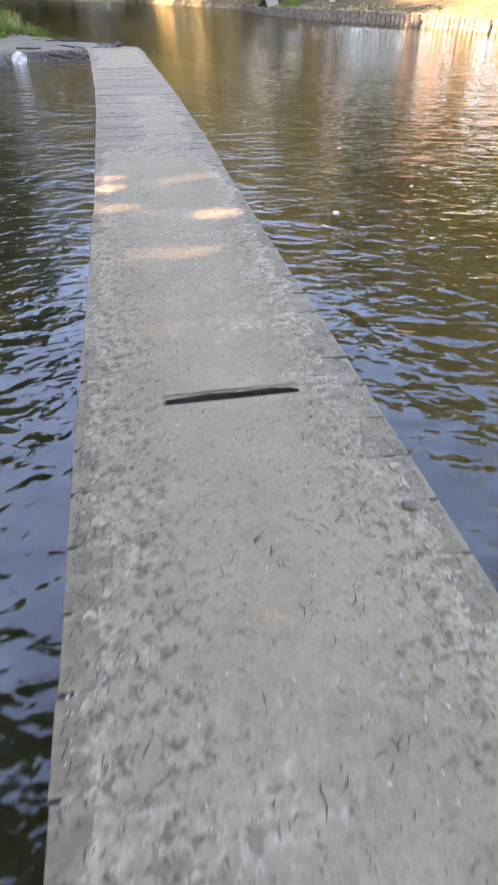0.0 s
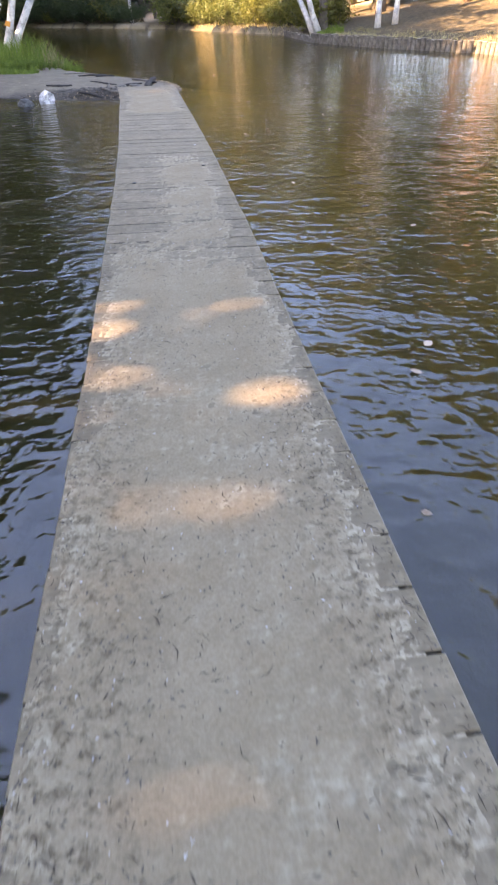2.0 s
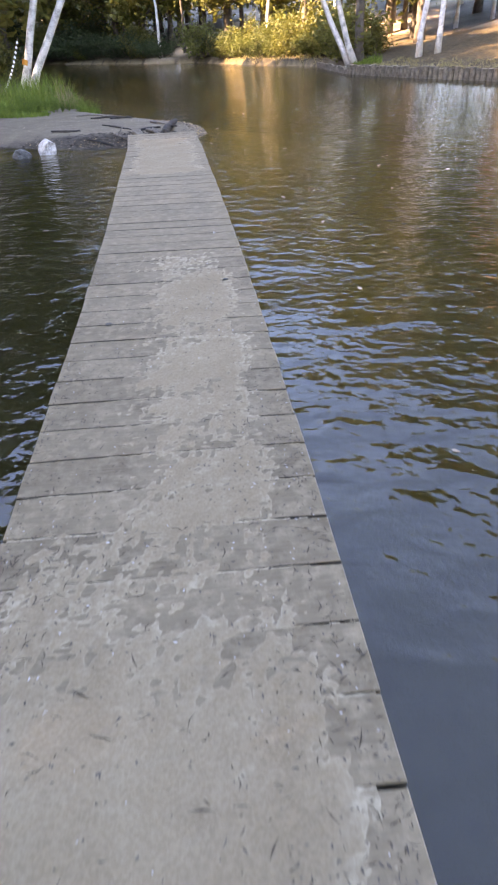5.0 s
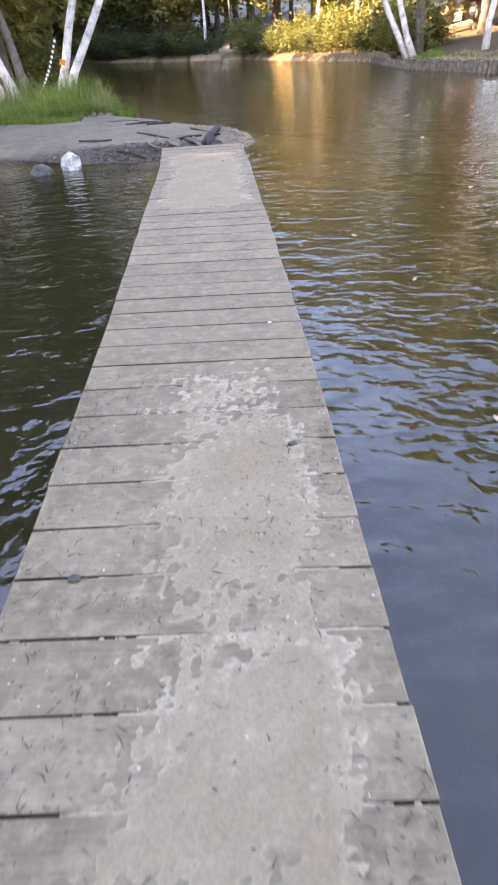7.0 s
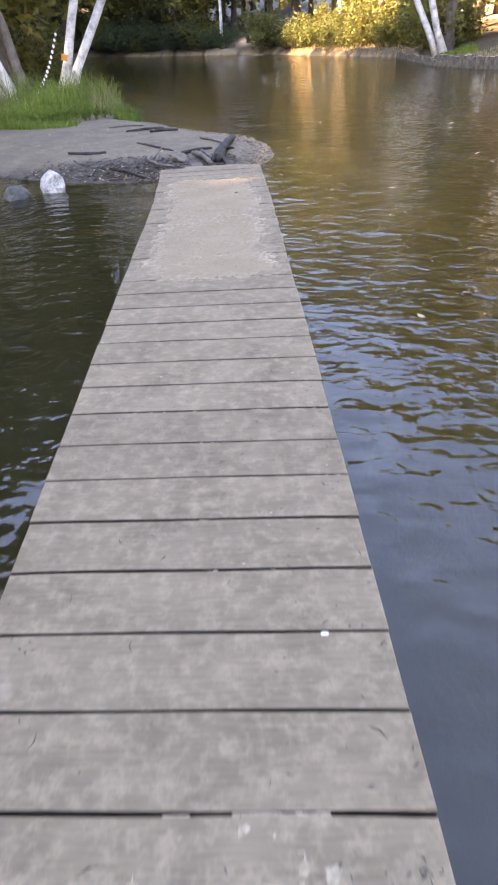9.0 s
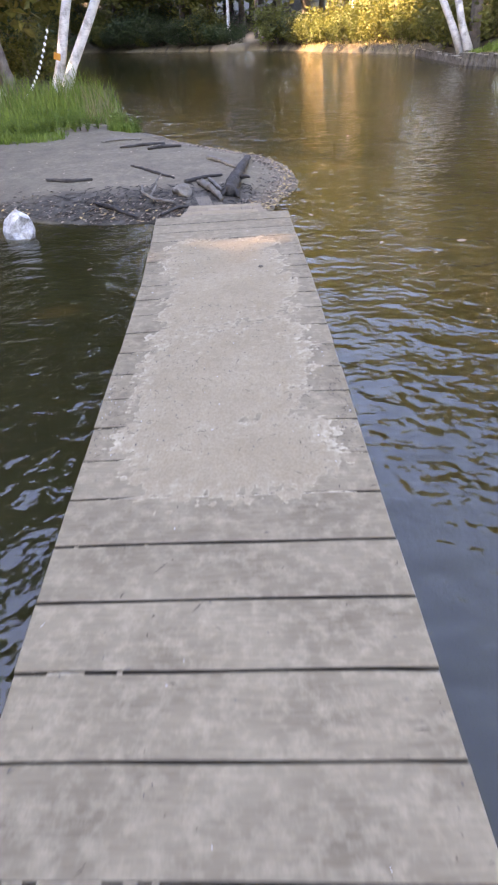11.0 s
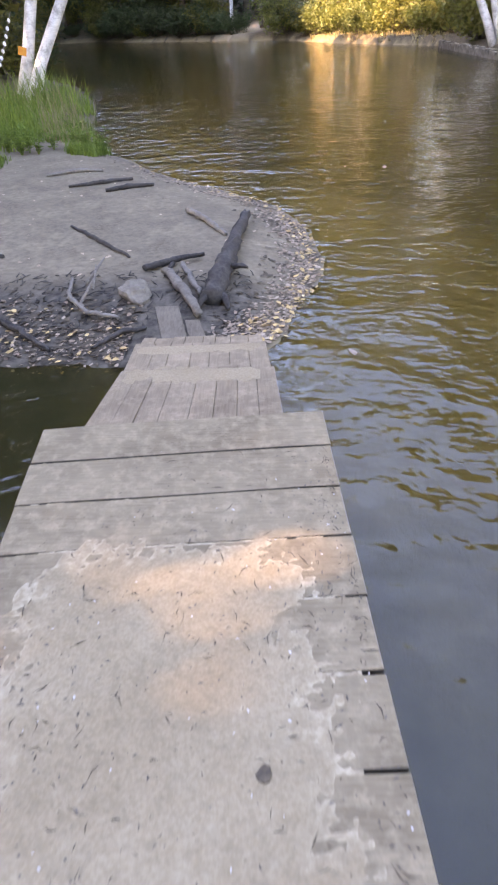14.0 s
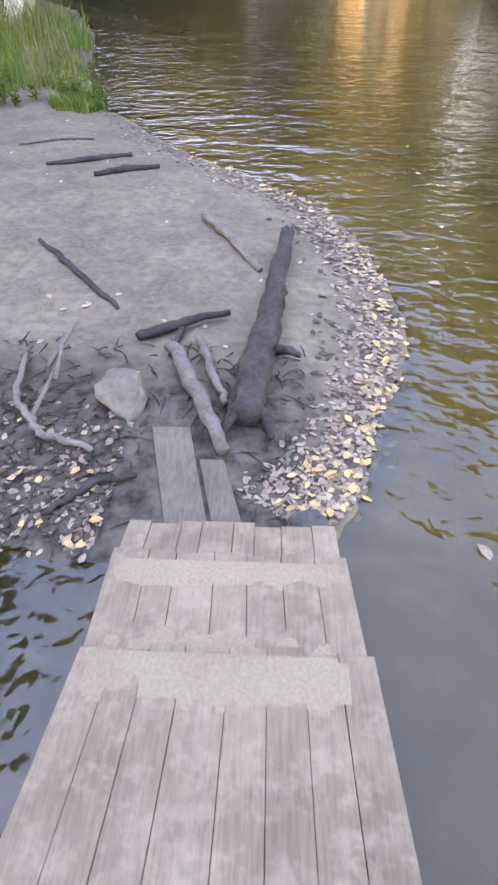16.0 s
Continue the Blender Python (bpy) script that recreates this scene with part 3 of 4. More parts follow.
stick("branch", [(-0.59, 20.62, 0.045), (-0.42, 20.2, 0.05), (-0.25, 19.82, 0.045)], [0.034, 0.044, 0.042, 0.03], PALEWOOD, "split grey length of wood on mud", "wood")
stick("branch", [(-0.46, 20.74, 0.05), (-0.36, 20.4, 0.05), (-0.26, 20.12, 0.04)], [0.02, 0.028, 0.024, 0.018], PALEWOOD, "narrow split grey wood beside the log", "wood")
stick("branch", [(-2.33, 23.95, 0.02), (-1.9, 24.1, 0.03), (-1.55, 24.35, 0.02)], [0.014, 0.028, 0.021], DARKWOOD, "dark thin branch lying on the mud")
stick("branch", [(-1.75, 23.6, 0.02), (-1.5, 23.75, 0.03), (-1.2, 23.95, 0.02)], [0.021, 0.0315, 0.021], DARKWOOD, "knotty dark branch lying on the mud")
stick("branch", [(-2.8, 24.6, 0.02), (-2.4, 24.9, 0.03), (-2.1, 25.0, 0.02)], [0.014, 0.0245, 0.0175], PALEWOOD, "pale branch lying on dry mud")
stick("branch", [(-0.85, 19.82, 0.03), (-1.1, 19.9, 0.06), (-1.28, 20.1, 0.07), (-1.36, 20.5, 0.05)], [0.014, 0.02, 0.018, 0.013], PALEWOOD, "crooked pale branch with side twigs", "branch", 7, 0.2,
      [(-1.18, 19.97, 0.06, -1.12, 20.28, 0.12, 0.014), (-1.22, 20.4, 0.03, -1.1, 20.65, 0.16, 0.016), (-1.15, 20.3, 0.03, -1.17, 20.6, 0.12, 0.014)])
stick("branch", [(-0.62, 19.7, 0.02), (-0.8, 19.65, 0.03), (-1.0, 19.5, 0.02)], [0.012, 0.02, 0.012], DARKWOOD, "thin wet twig on dark mud")
stick("branch", [(-1.9, 20.0, 0.02), (-1.6, 19.75, 0.04), (-1.3, 19.5, 0.02)], [0.02, 0.028, 0.015], DARKWOOD, "wet dark branch at the waterline")
stick("branch", [(0.02, 19.78, 0.02), (0.06, 19.92, 0.02)], [0.014, 0.012], PALEWOOD, "short broken pale stick", "stick")
stick("branch", [(-2.9, 21.3, 0.02), (-2.55, 21.15, 0.02), (-2.2, 21.2, 0.015)], [0.02, 0.03, 0.02], DARKWOOD, "dark twig lying on mud")
plank1 = tagged(new("loose_board"), "flat grey board leading off the ramp, pressed in mud", "board")
board(plank1, -0.45, -0.27, -0.60, -0.42, 19.36, 19.98, ground_z(-0.36, 19.36) + 0.022, ground_z(-0.5, 19.95) + 0.02, 0.03, MUDWOOD, "plank")
plank2 = tagged(new("loose_board"), "narrow muddy board beside the flat board", "board")
board(plank2, -0.26, -0.13, -0.36, -0.25, 19.4, 19.8, ground_z(-0.2, 19.4) + 0.014, ground_z(-0.3, 19.8) + 0.014, 0.03, MUDWOOD, "plank")
rock("stone", -0.78, 20.2, ground_z(-0.78, 20.2) + 0.015, (0.185, 0.125, 0.1), STONE, "flat sandy-grey stone sunk in the mud", 2.0)
rock("boulder", -2.60, 19.12, WATER_Z + 0.07, (0.25, 0.17, 0.19), WHITESTONE, "white and grey boulder standing in shallow water", 5.3, 2, 0.75)
rock("boulder", -3.05, 18.75, WATER_Z + 0.01, (0.22, 0.18, 0.13), DARKSTONE, "dark wet stone in shallow water", 8.1)
rock("stone", 0.11, 19.48, ground_z(0.11, 19.48) + 0.02, (0.085, 0.07, 0.05), DARKSTONE, "small dark stone beside the ramp", 3.4)


def litter(name, points, mat, label, size, rnd, lift=0.006, base=None):
    """Fallen leaves, each a small cupped six-sided blade."""
    v, f = [], []
    for x, y in points:
        z = (ground_z(x, y) if base is None else base) + lift * rnd.uniform(0.6, 2.2)
        s, a, cup = size * rnd.uniform(0.55, 1.25), rnd.uniform(0, 6.28), rnd.uniform(-0.25, 0.3)
        tx, ty = rnd.uniform(-0.3, 0.3), rnd.uniform(-0.3, 0.3)
        i = len(v)
        for px, py in ((-1, 0), (-0.4, -0.6), (0.4, -0.5), (1.05, 0), (0.4, 0.5), (-0.4, 0.6)):
            qx, qy = (px * math.cos(a) - py * math.sin(a)) * s, (px * math.sin(a) + py * math.cos(a)) * s
            v.append((x + qx, y + qy, z + abs(py) * s * cup + tx * qx + ty * qy))
        f += [(i, i + 1, i + 2, i + 3), (i, i + 3, i + 4, i + 5)]
    return tagged(obj(name, v, f, mat), label, "leaves", kind="stuff")


rl = random.Random(11)
TIP = [(-2.4, 26.9), (-1.3, 25.2), (-0.4, 24.1), (0.3, 23.3), (0.66, 22.3), (0.78, 21.3), (0.64, 20.4), (0.4, 19.75), (0.15, 19.4)]


def along(line, count, inner, outer, rnd, bias=1.0):
    """Places scattered along a line, inner to its left side and outer to its right."""
    out = []
    for _ in range(count):
        k = (rnd.random() ** bias) * (len(line) - 1.001)
        i = int(k)
        a, b = Vector(line[i]), Vector(line[i + 1])
        p = a.lerp(b, k - i)
        d = (b - a).normalized()
        o = rnd.triangular(-inner, outer, -0.1)
        p = p + Vector((-d.y, d.x)) * o
        out.append((p.x, p.y))
    return out


NEARBANK = [(-0.75, 19.35), (-1.4, 19.4), (-2.0, 19.5), (-3.4, 20.05)]
pale_pts = along(TIP, 2000, 0.45, 0.02, rl, 0.6) + along(NEARBANK, 520, 0.85, 0.15, rl, 1.3)
gold_pts = along(TIP, 260, 0.28, 0.10, rl, 0.7) + along(NEARBANK, 70, 0.7, 0.15, rl, 1.3)
dark_pts = along(TIP, 500, 0.6, 0.0, rl, 0.6) + along(NEARBANK, 900, 1.0, 0.1, rl, 1.2)
litter("pale_leaves", pale_pts, LITTER_PALE, "pale tan fallen leaves strewn along the waterline", 0.022, rl)
litter("golden_leaves", gold_pts, LITTER_GOLD, "golden yellow fallen birch leaves at the waterline", 0.027, rl, 0.012)
litter("dark_leaves", dark_pts, LITTER_DARK, "dark rotting leaves and twigs on wet mud", 0.028, rl)
scattered = [(rl.uniform(-4, 0.4), rl.uniform(20, 26)) for _ in range(150)]
scattered = [p for p in scattered if inland(*p) > 0.1]
litter("scattered_leaves", scattered, LITTER_PALE, "single pale leaves scattered on the mud", 0.022, rl)
floating = [(1.67, 5.19), (1.25, 3.93)] + [(rl.uniform(0.8, 6), rl.uniform(2, 26)) for _ in range(46)] + [(rl.uniform(-4, -0.9), rl.uniform(1, 18)) for _ in range(14)]
floating = [p for p in floating if inland(*p) < -0.1]
litter("floating_leaves", floating, LITTER_PALE, "pale fallen leaves floating on the pond", 0.042, rl, 0.004, WATER_Z)

# dry needles, twigs and leaf crumbs on the deck
def crumbs(name, count, mat, label, sizes, thick, rnd):
    v, f = [], []
    while len(f) < count:
        y = -1.2 + 19 * rnd.random() ** 1.9
        s = 0.018 + rnd.random() ** 1.7 * 0.48
        s = s if rnd.random() < 0.5 else 1 - s
        x = np.interp(y, LY, LX) * (1 - s) + np.interp(y, RY, RX) * s
        bare = 10.2 < y < 14.1
        if bare and rnd.random() < 0.85 or (abs(y - 2.05) < 0.07 and 0 < x < 0.63):
            continue
        if float(waves(x, y, 4, 61)) < rnd.uniform(-0.5, 0.35):
            continue
        a, ln, w = rnd.uniform(0, 6.28), rnd.choice(sizes) * rnd.uniform(0.6, 1.3), thick * rnd.uniform(0.5, 1.4)
        dx, dy, bend = math.cos(a), math.sin(a), rnd.uniform(-0.4, 0.4) * ln
        i, z = len(v), 0.006 if not bare else 0.004
        v += [(x - dx * ln, y - dy * ln, z), (x + dy * w - dy * bend, y - dx * w + dx * bend, z + 0.002), (x + dx * ln, y + dy * ln, z + 0.001), (x - dy * w - dy * bend, y + dx * w + dx * bend, z + 0.002)]
        f.append((i, i + 1, i + 2, i + 3))
    return tagged(obj(name, v, f, mat), label, "litter", kind="stuff")


crumbs("needle_litter", 6500, LITTER_DARK, "dark needles and twigs strewn on the planks", (0.005, 0.008, 0.013, 0.028), 0.002, rl)
crumbs("leaf_crumbs", 9000, LITTER_CRUMB, "grey-brown leaf crumbs trodden into the sand", (0.003, 0.006, 0.010), 0.003, rl)
crumbs("pale_grit", 1200, LITTER_GRIT, "pale grit and wood chips on the planks", (0.003, 0.005, 0.007), 0.003, rl)
v, f = [], []
for _ in range(420):
    x, y = rl.uniform(-2.4, 0.15), rl.uniform(19.4, 20.7)
    if inland(x, y) < 0.03 or (-0.62 < x < -0.12 and y < 20.0):
        continue
    a, ln = rl.uniform(0, 6.28), rl.uniform(0.03, 0.13)
    p = Vector((x, y, ground_z(x, y) + 0.008))
    q = Vector((x + math.cos(a) * ln, y + math.sin(a) * ln, 0))
    q.z = ground_z(q.x, q.y) + rl.uniform(0.004, 0.03)
    tube(v, f, [p, p.lerp(q, 0.5) + Vector((0.006, 0.004, 0.004)), q], [0.005, 0.004, 0.002], 4, False)
tagged(obj("twig_clutter", v, f, DARKWOOD), "dark wet twigs and roots littering the mud", "twigs", kind="stuff")

# a wind-blown sand film on the ledges of the ramp
rx_, ry_ = np.arange(-0.66, 0.30, 0.016), np.arange(18.35, 19.16, 0.016)
QX, QY = np.meshgrid(rx_, ry_)
ends = smooth(-0.66, -0.50, QX) * smooth(0.27, 0.12, QX)
film = np.where(QY < 18.78, smooth(18.5, 18.72, QY), smooth(18.98, 18.84, QY) * 0.7 + smooth(18.98, 19.1, QY) * 0.9) * ends + 0.3 * waves(QX, QY, 14, 71) + 0.25 * waves(QX, QY, 60, 72)
QZ = np.where(QY < 18.785, -0.10 - (QY - 17.9) * 0.0556, -0.175 - (QY - 18.74) * 0.022) - 0.003 + 0.008 * smooth(0.3, 1.0, film) + 0.0008 * waves(QX, QY, 70, 73)
ok = film > 0.45
qi = -np.ones(QX.shape, int)
qi[ok] = np.arange(ok.sum())
qf = [tuple(int(k) for k in (qi[j, i], qi[j, i + 1], qi[j + 1, i + 1], qi[j + 1, i])) for j in range(len(ry_) - 1) for i in range(len(rx_) - 1)
      if ok[j, i] and ok[j, i + 1] and ok[j + 1, i + 1] and ok[j + 1, i] and not (ry_[j] < 18.785 <= ry_[j + 1])]
tagged(obj("ramp_sand", np.stack([QX, QY, QZ], -1)[ok], qf, SAND, smooth=True), "thin grey-beige sand on the ramp ledges", "sand", kind="stuff")

def flake(name, x, y, z, size, mat, label, category, seed, turn=0.0):
    """A small chip with an uneven outline and a little thickness."""
    rnd = random.Random(seed)
    bm = bmesh.new()
    ring = [(math.cos(a) * size[0] * rnd.uniform(0.8, 1.15), math.sin(a) * size[1] * rnd.uniform(0.8, 1.15)) for a in (k * 0.785 for k in range(8))]
    top = [bm.verts.new((a, b, size[2])) for a, b in ring]
    low = [bm.verts.new((a * 1.08, b * 1.08, 0)) for a, b in ring]
    bm.faces.new(top), bm.faces.new(low[::-1])
    for k in range(8):
        bm.faces.new((top[k], low[k], low[(k + 1) % 8], top[(k + 1) % 8]))
    ob = part(name, bm, mat, None)
    ob.location, ob.rotation_euler = (x, y, z), (0, 0, turn)
    return tagged(ob, label, category)


flake("paper_scrap", 0.58, 10.78, 0.003, (0.013, 0.007, 0.002), WHITEPAINT, "small white paper scrap lying on a plank", "paper", 1)
flake("wood_chip", 0.78, 1.27, 0.003, (0.03, 0.014, 0.02), PALEWOOD, "dark chunky wood chip on the bridge edge", "wood", 2, -0.5)
flake("mud_clod", -0.17, 8.77, 0.003, (0.022, 0.016, 0.012), DARKSTONE, "small dark mud clod between planks", "mud", 3)
flake("mud_clod", 0.61, 9.48, 0.003, (0.022, 0.013, 0.010), DARKSTONE, "small dark mud clod on the bridge", "mud", 4, 0.5)
flake("dead_leaf", 0.22, 16.47, 0.005, (0.018, 0.022, 0.004), LITTER_DARK, "dark curled dead leaf on the sand", "leaf", 5)
flake("mud_clod", 0.25, 1.22, 0.005, (0.014, 0.006, 0.006), DARKSTONE, "tiny dark mud clod on the sand", "mud", 6, 0.9)


# ---- grass ----
def blades(name, spots, mat, label, tall, rnd, wide=0.006, per=1):
    v, f = [], []
    for x, y in spots:
        for _ in range(per):
            px, py = x + rnd.gauss(0, 0.04), y + rnd.gauss(0, 0.04)
            z = ground_z(px, py) - 0.02
            h, a, lean = tall * (0.75 + 0.9 * float(waves(x, y, 2.2, 44))) * rnd.uniform(0.45, 1.25), rnd.uniform(0, 6.28), rnd.uniform(0.1, 0.7)
            dx, dy = math.cos(a), math.sin(a)
            w = wide * rnd.uniform(0.7, 1.4)
            i = len(v)
            for q in (0, 0.5, 1.0):
                cx, cy, cz = px + dx * h * lean * q * q, py + dy * h * lean * q * q, z + h * q * (1 - 0.25 * lean * q)
                ww = w * (1 - 0.85 * q)
                v += [(cx - dy * ww, cy + dx * ww, cz), (cx + dy * ww, cy - dx * ww, cz)]
            f += [(i, i + 1, i + 3, i + 2), (i + 2, i + 3, i + 5, i + 4)]
    return tagged(obj(name, v, f, mat), label, "grass", kind="stuff")


rg = random.Random(21)


def patch(cx, cy, rx, ry, count):
    out = []
    for _ in range(count):
        a, r = rg.uniform(0, 6.28), math.sqrt(rg.random())
        x, y = cx + rx * r * math.cos(a), cy + ry * r * math.sin(a)
        if inland(x, y) > 0.02:
            out.append((x, y))
    return out


blades("lawn_grass", patch(-5.2, 25.6, 1.5, 0.9, 700) + patch(-6.5, 27.2, 2.6, 1.6, 900) + patch(-4.4, 28.6, 1.3, 1.6, 500) + patch(-2.75, 27.0, 0.35, 0.7, 260), GRASS, "lush green grass tufts at the edge of the mud", 0.26, rg, 0.008, 6)
blades("tall_grass", patch(-5.6, 29.5, 1.6, 2.0, 420) + patch(-5.2, 32, 1.3, 1.8, 300), GRASS, "tall yellow-green waterside grass under birches", 0.75, rg, 0.012, 4)
blades("dry_grass", patch(-3.5, 29.2, 0.5, 1.8, 80) + patch(-6, 31, 2.0, 2.4, 200), STRAW, "dry straw-coloured grass stalks", 0.7, rg, 0.008, 3)


def weed(x, y, seed, tall):
    """Broad-leaved weed: a few stalks with pairs of pointed leaves."""
    rnd = random.Random(seed)
    v, f, sv, sf = [], [], [], []
    for k in range(5):
        a, lean = rnd.uniform(0, 6.28), rnd.uniform(0.1, 0.45)
        h = tall * rnd.uniform(0.6, 1.1)
        tip = Vector((math.cos(a) * lean * h, math.sin(a) * lean * h, h))
        tube(sv, sf, [Vector((0, 0, -0.03)), tip * 0.5 + Vector((0, 0, 0.02)), tip], [0.006, 0.005, 0.003], 5, False)
        for q in range(9):
            p = tip * (0.2 + 0.1 * q)
            b = rnd.uniform(0, 6.28)
            d = Vector((math.cos(b), math.sin(b), rnd.uniform(-0.2, 0.5))) * rnd.uniform(0.06, 0.11)
            w = Vector((-math.sin(b), math.cos(b), 0)) * 0.024
            i = len(v)
            v += [p, p + d * 0.45 + w, p + d, p + d * 0.45 - w, p + d * 0.5 - Vector((0, 0, 0.012))]
            f += [(i, i + 4, i + 1), (i + 1, i + 4, i + 2), (i + 2, i + 4, i + 3), (i + 3, i + 4, i)]
    root = tagged(new("weed"), "leafy green weed growing at the edge of the mud", "plant", "weeds on the spit")
    obj("stalk", sv, sf, GRASS, root)
    obj("leaf", v, f, GRASS, root)
    root.location = (x, y, ground_z(x, y))


for k in range(26):
    q = k / 25
    weed(-5.6 + 3.0 * q + rg.uniform(-0.35, 0.3), 24.9 + 2.0 * q + rg.uniform(-0.1, 0.7), k, rg.uniform(0.22, 0.5))


# ---- trees ----
def limb_path(base, top, bend, steps, rnd):
    out = []
    for k in range(steps + 1):
        q = k / steps
        p = base.lerp(top, q) + bend * math.sin(math.pi * q)
        if 0 < k:
            p += Vector((rnd.gauss(0, 0.05), rnd.gauss(0, 0.05), 0))
        out.append(p)
    return out


def tree(name, label, tall, radius, bark, leaf, seed, lean=(0, 0), clear=0.35, crown=2.6, per=34, size=0.15, stems=1, limbs=16, shape="round"):
    """Trunk and limbs in one mesh, leaves in another, under an Empty at the foot."""
    rnd = random.Random(seed)
    root = tagged(new(name), label, "tree")
    centres = []
    for s in range(stems):
        v, f = [], []
        a = s * 2.4 + seed
        off = Vector((math.cos(a), math.sin(a), 0)) * (radius * 1.2 if stems > 1 else 0)
        tip = Vector((lean[0] * (1 + 0.5 * s) + 0.4 * s, lean[1], tall * (1 - 0.1 * s)))
        path = limb_path(off + Vector((0, 0, -0.3)), tip, Vector((lean[0] * 0.06, 0, 0)), 12, rnd)
        rr = [radius * (1.35 if k == 0 else 1.0) * (1 - 0.9 * (k / 12) ** 1.1) for k in range(13)]
        tube(v, f, path, rr, 10, True, 0.06, rnd)
        for k in range(limbs):
            q = clear + (1 - clear) * (k + 0.5) / limbs
            i = min(int(q * 12), 11)
            p = path[i].lerp(path[i + 1], q * 12 - i)
            ang = k * 2.4 + rnd.uniform(-0.4, 0.4)
            if shape == "cone":
                reach, rise = crown * (1.08 - q) * 1.5, -0.15
            else:
                reach, rise = crown * (0.45 + 0.75 * math.sin(math.pi * min(1, (q - clear) / (1 - clear) * 0.8 + 0.2))), 0.45
            reach *= rnd.uniform(0.7, 1.2)
            end = p + Vector((math.cos(ang) * reach, math.sin(ang) * reach, reach * rise + rnd.uniform(-0.2, 0.3)))
            lp = limb_path(p, end, Vector((0, 0, 0.12 * reach)), 4, rnd)
            r0 = radius * 0.42 * (1.05 - q)
            tube(v, f, lp, [max(r0 * (1 - 0.2 * j), 0.008) for j in range(5)], 5, False)
            for c in (0.45, 0.7, 0.9, 1.05):
                centres.append(p.lerp(end, c) + Vector((rnd.gauss(0, 0.25), rnd.gauss(0, 0.25), rnd.gauss(0, 0.2))))
        centres.append(tip)
        obj("trunk", v, f, bark, root, smooth=True)
    v, f = leaf_cloud(centres, per, crown * 0.2, size, rnd)
    obj("crown", v, f, leaf, root)
    return root


def bush(name, label, leaf, seed, tall=1.8, wide=1.2, per=60, size=0.07):
    rnd = random.Random(seed)
    root = tagged(new(name), label, "bush")
    centres, v, f = [], [], []
    for k in range(16):
        a, r = rnd.uniform(0, 6.28), wide * math.sqrt(rnd.random())
        end = Vector((math.cos(a) * r, math.sin(a) * r, tall * rnd.uniform(0.35, 1.0) * (1.1 - 0.4 * r / wide)))
        path = limb_path(Vector((end.x * 0.15, end.y * 0.15, -0.15)), end, Vector((0, 0, 0.1)), 4, rnd)
        tube(v, f, path, [0.02, 0.018, 0.014, 0.01, 0.006], 5, False)
        centres += [path[2], path[3], path[4]]
    obj("stem", v, f, BARK, root)
    v, f = leaf_cloud(centres, per, wide * 0.17, size, rnd)
    obj("foliage", v, f, leaf, root)
    return root


def put(ob, x, y, turn=0.0, scale=1.0, sink=0.0):
    ob.matrix_basis = pose(x, y, ground_z(x, y) - sink, 0, 0, turn) @ Matrix.Scale(scale, 4)
    return ob


def again(ob, x, y, turn, scale=1.0):
    c = copy_thing(ob, Matrix.Identity(4))
    return put(c, x, y, turn, scale)


birch_a = put(tree("birch_tree", "white-barked birch with two leaning trunks", 15, 0.17, BIRCH, LEAF_GREEN, 3, (4.6, 0.5), 0.45, 2.2, 30, 0.13, 2), -6.5, 35.0, 0)
birch_b = put(tree("birch_tree", "grey birch leaning out over the grass", 15, 0.18, BIRCH, LEAF_GREEN, 7, (-4.2, 0.5), 0.45, 2.2, 30, 0.13, 2), -7.9, 33.2, 0)
grey_c = put(tree("tree", "grey-barked tree leaning beside the birches", 14, 0.17, BARK, LEAF_GREEN, 9, (-3.0, 0.4), 0.45, 2.4, 30, 0.14), -7.2, 33.4, 0)
birch_d = put(tree("birch_tree", "white birch pair leaning over the timber edging", 15, 0.17, BIRCH, LEAF_GOLD, 12, (-4.8, 0.3), 0.4, 2.3, 30, 0.13, 2), 9.9, 44.6, 0)
grey_d = put(tree("tree", "thick grey trunk behind the leaning birches", 17, 0.28, BARK, LEAF_GREEN, 15, (-0.3, 0), 0.4, 3.0, 34, 0.16), 10.6, 46.2, 0)
birch_e = put(tree("birch_tree", "slender straight birch on the sandy slope", 16, 0.15, BIRCH, LEAF_GREEN, 17, (0.5, 0), 0.45, 2.0, 30, 0.13), 12.6, 41.2, 0)
birch_f = again(birch_e, 13.5, 41.0, 70, 0.97)
pine_g = put(tree("pine_tree", "brown-barked pine on the sandy slope", 18, 0.19, PINE, LEAF_DARK, 19, (0.9, 0.2), 0.55, 2.4, 34, 0.14), 18.4, 43.0, 0)
pine_h = put(tree("pine_tree", "thick brown-barked pine with bare lower trunk", 19, 0.36, PINE, LEAF_DARK, 23, (0.2, 0.2), 0.5, 3.0, 36, 0.15), 19.2, 40.6, 0)
birch_far = put(tree("birch_tree", "pale slender trunk at the far bank", 17, 0.15, BIRCH, LEAF_GREEN, 27, (-0.6, 0), 0.5, 2.2, 30, 0.15), -2.0, 74.6, 0)
dark_far = put(tree("tree", "dark slender tree by the sandy path", 17, 0.14, BARK, LEAF_DARK, 29, (0.1, 0), 0.4, 2.6, 34, 0.17), 0.3, 75.4, 0)

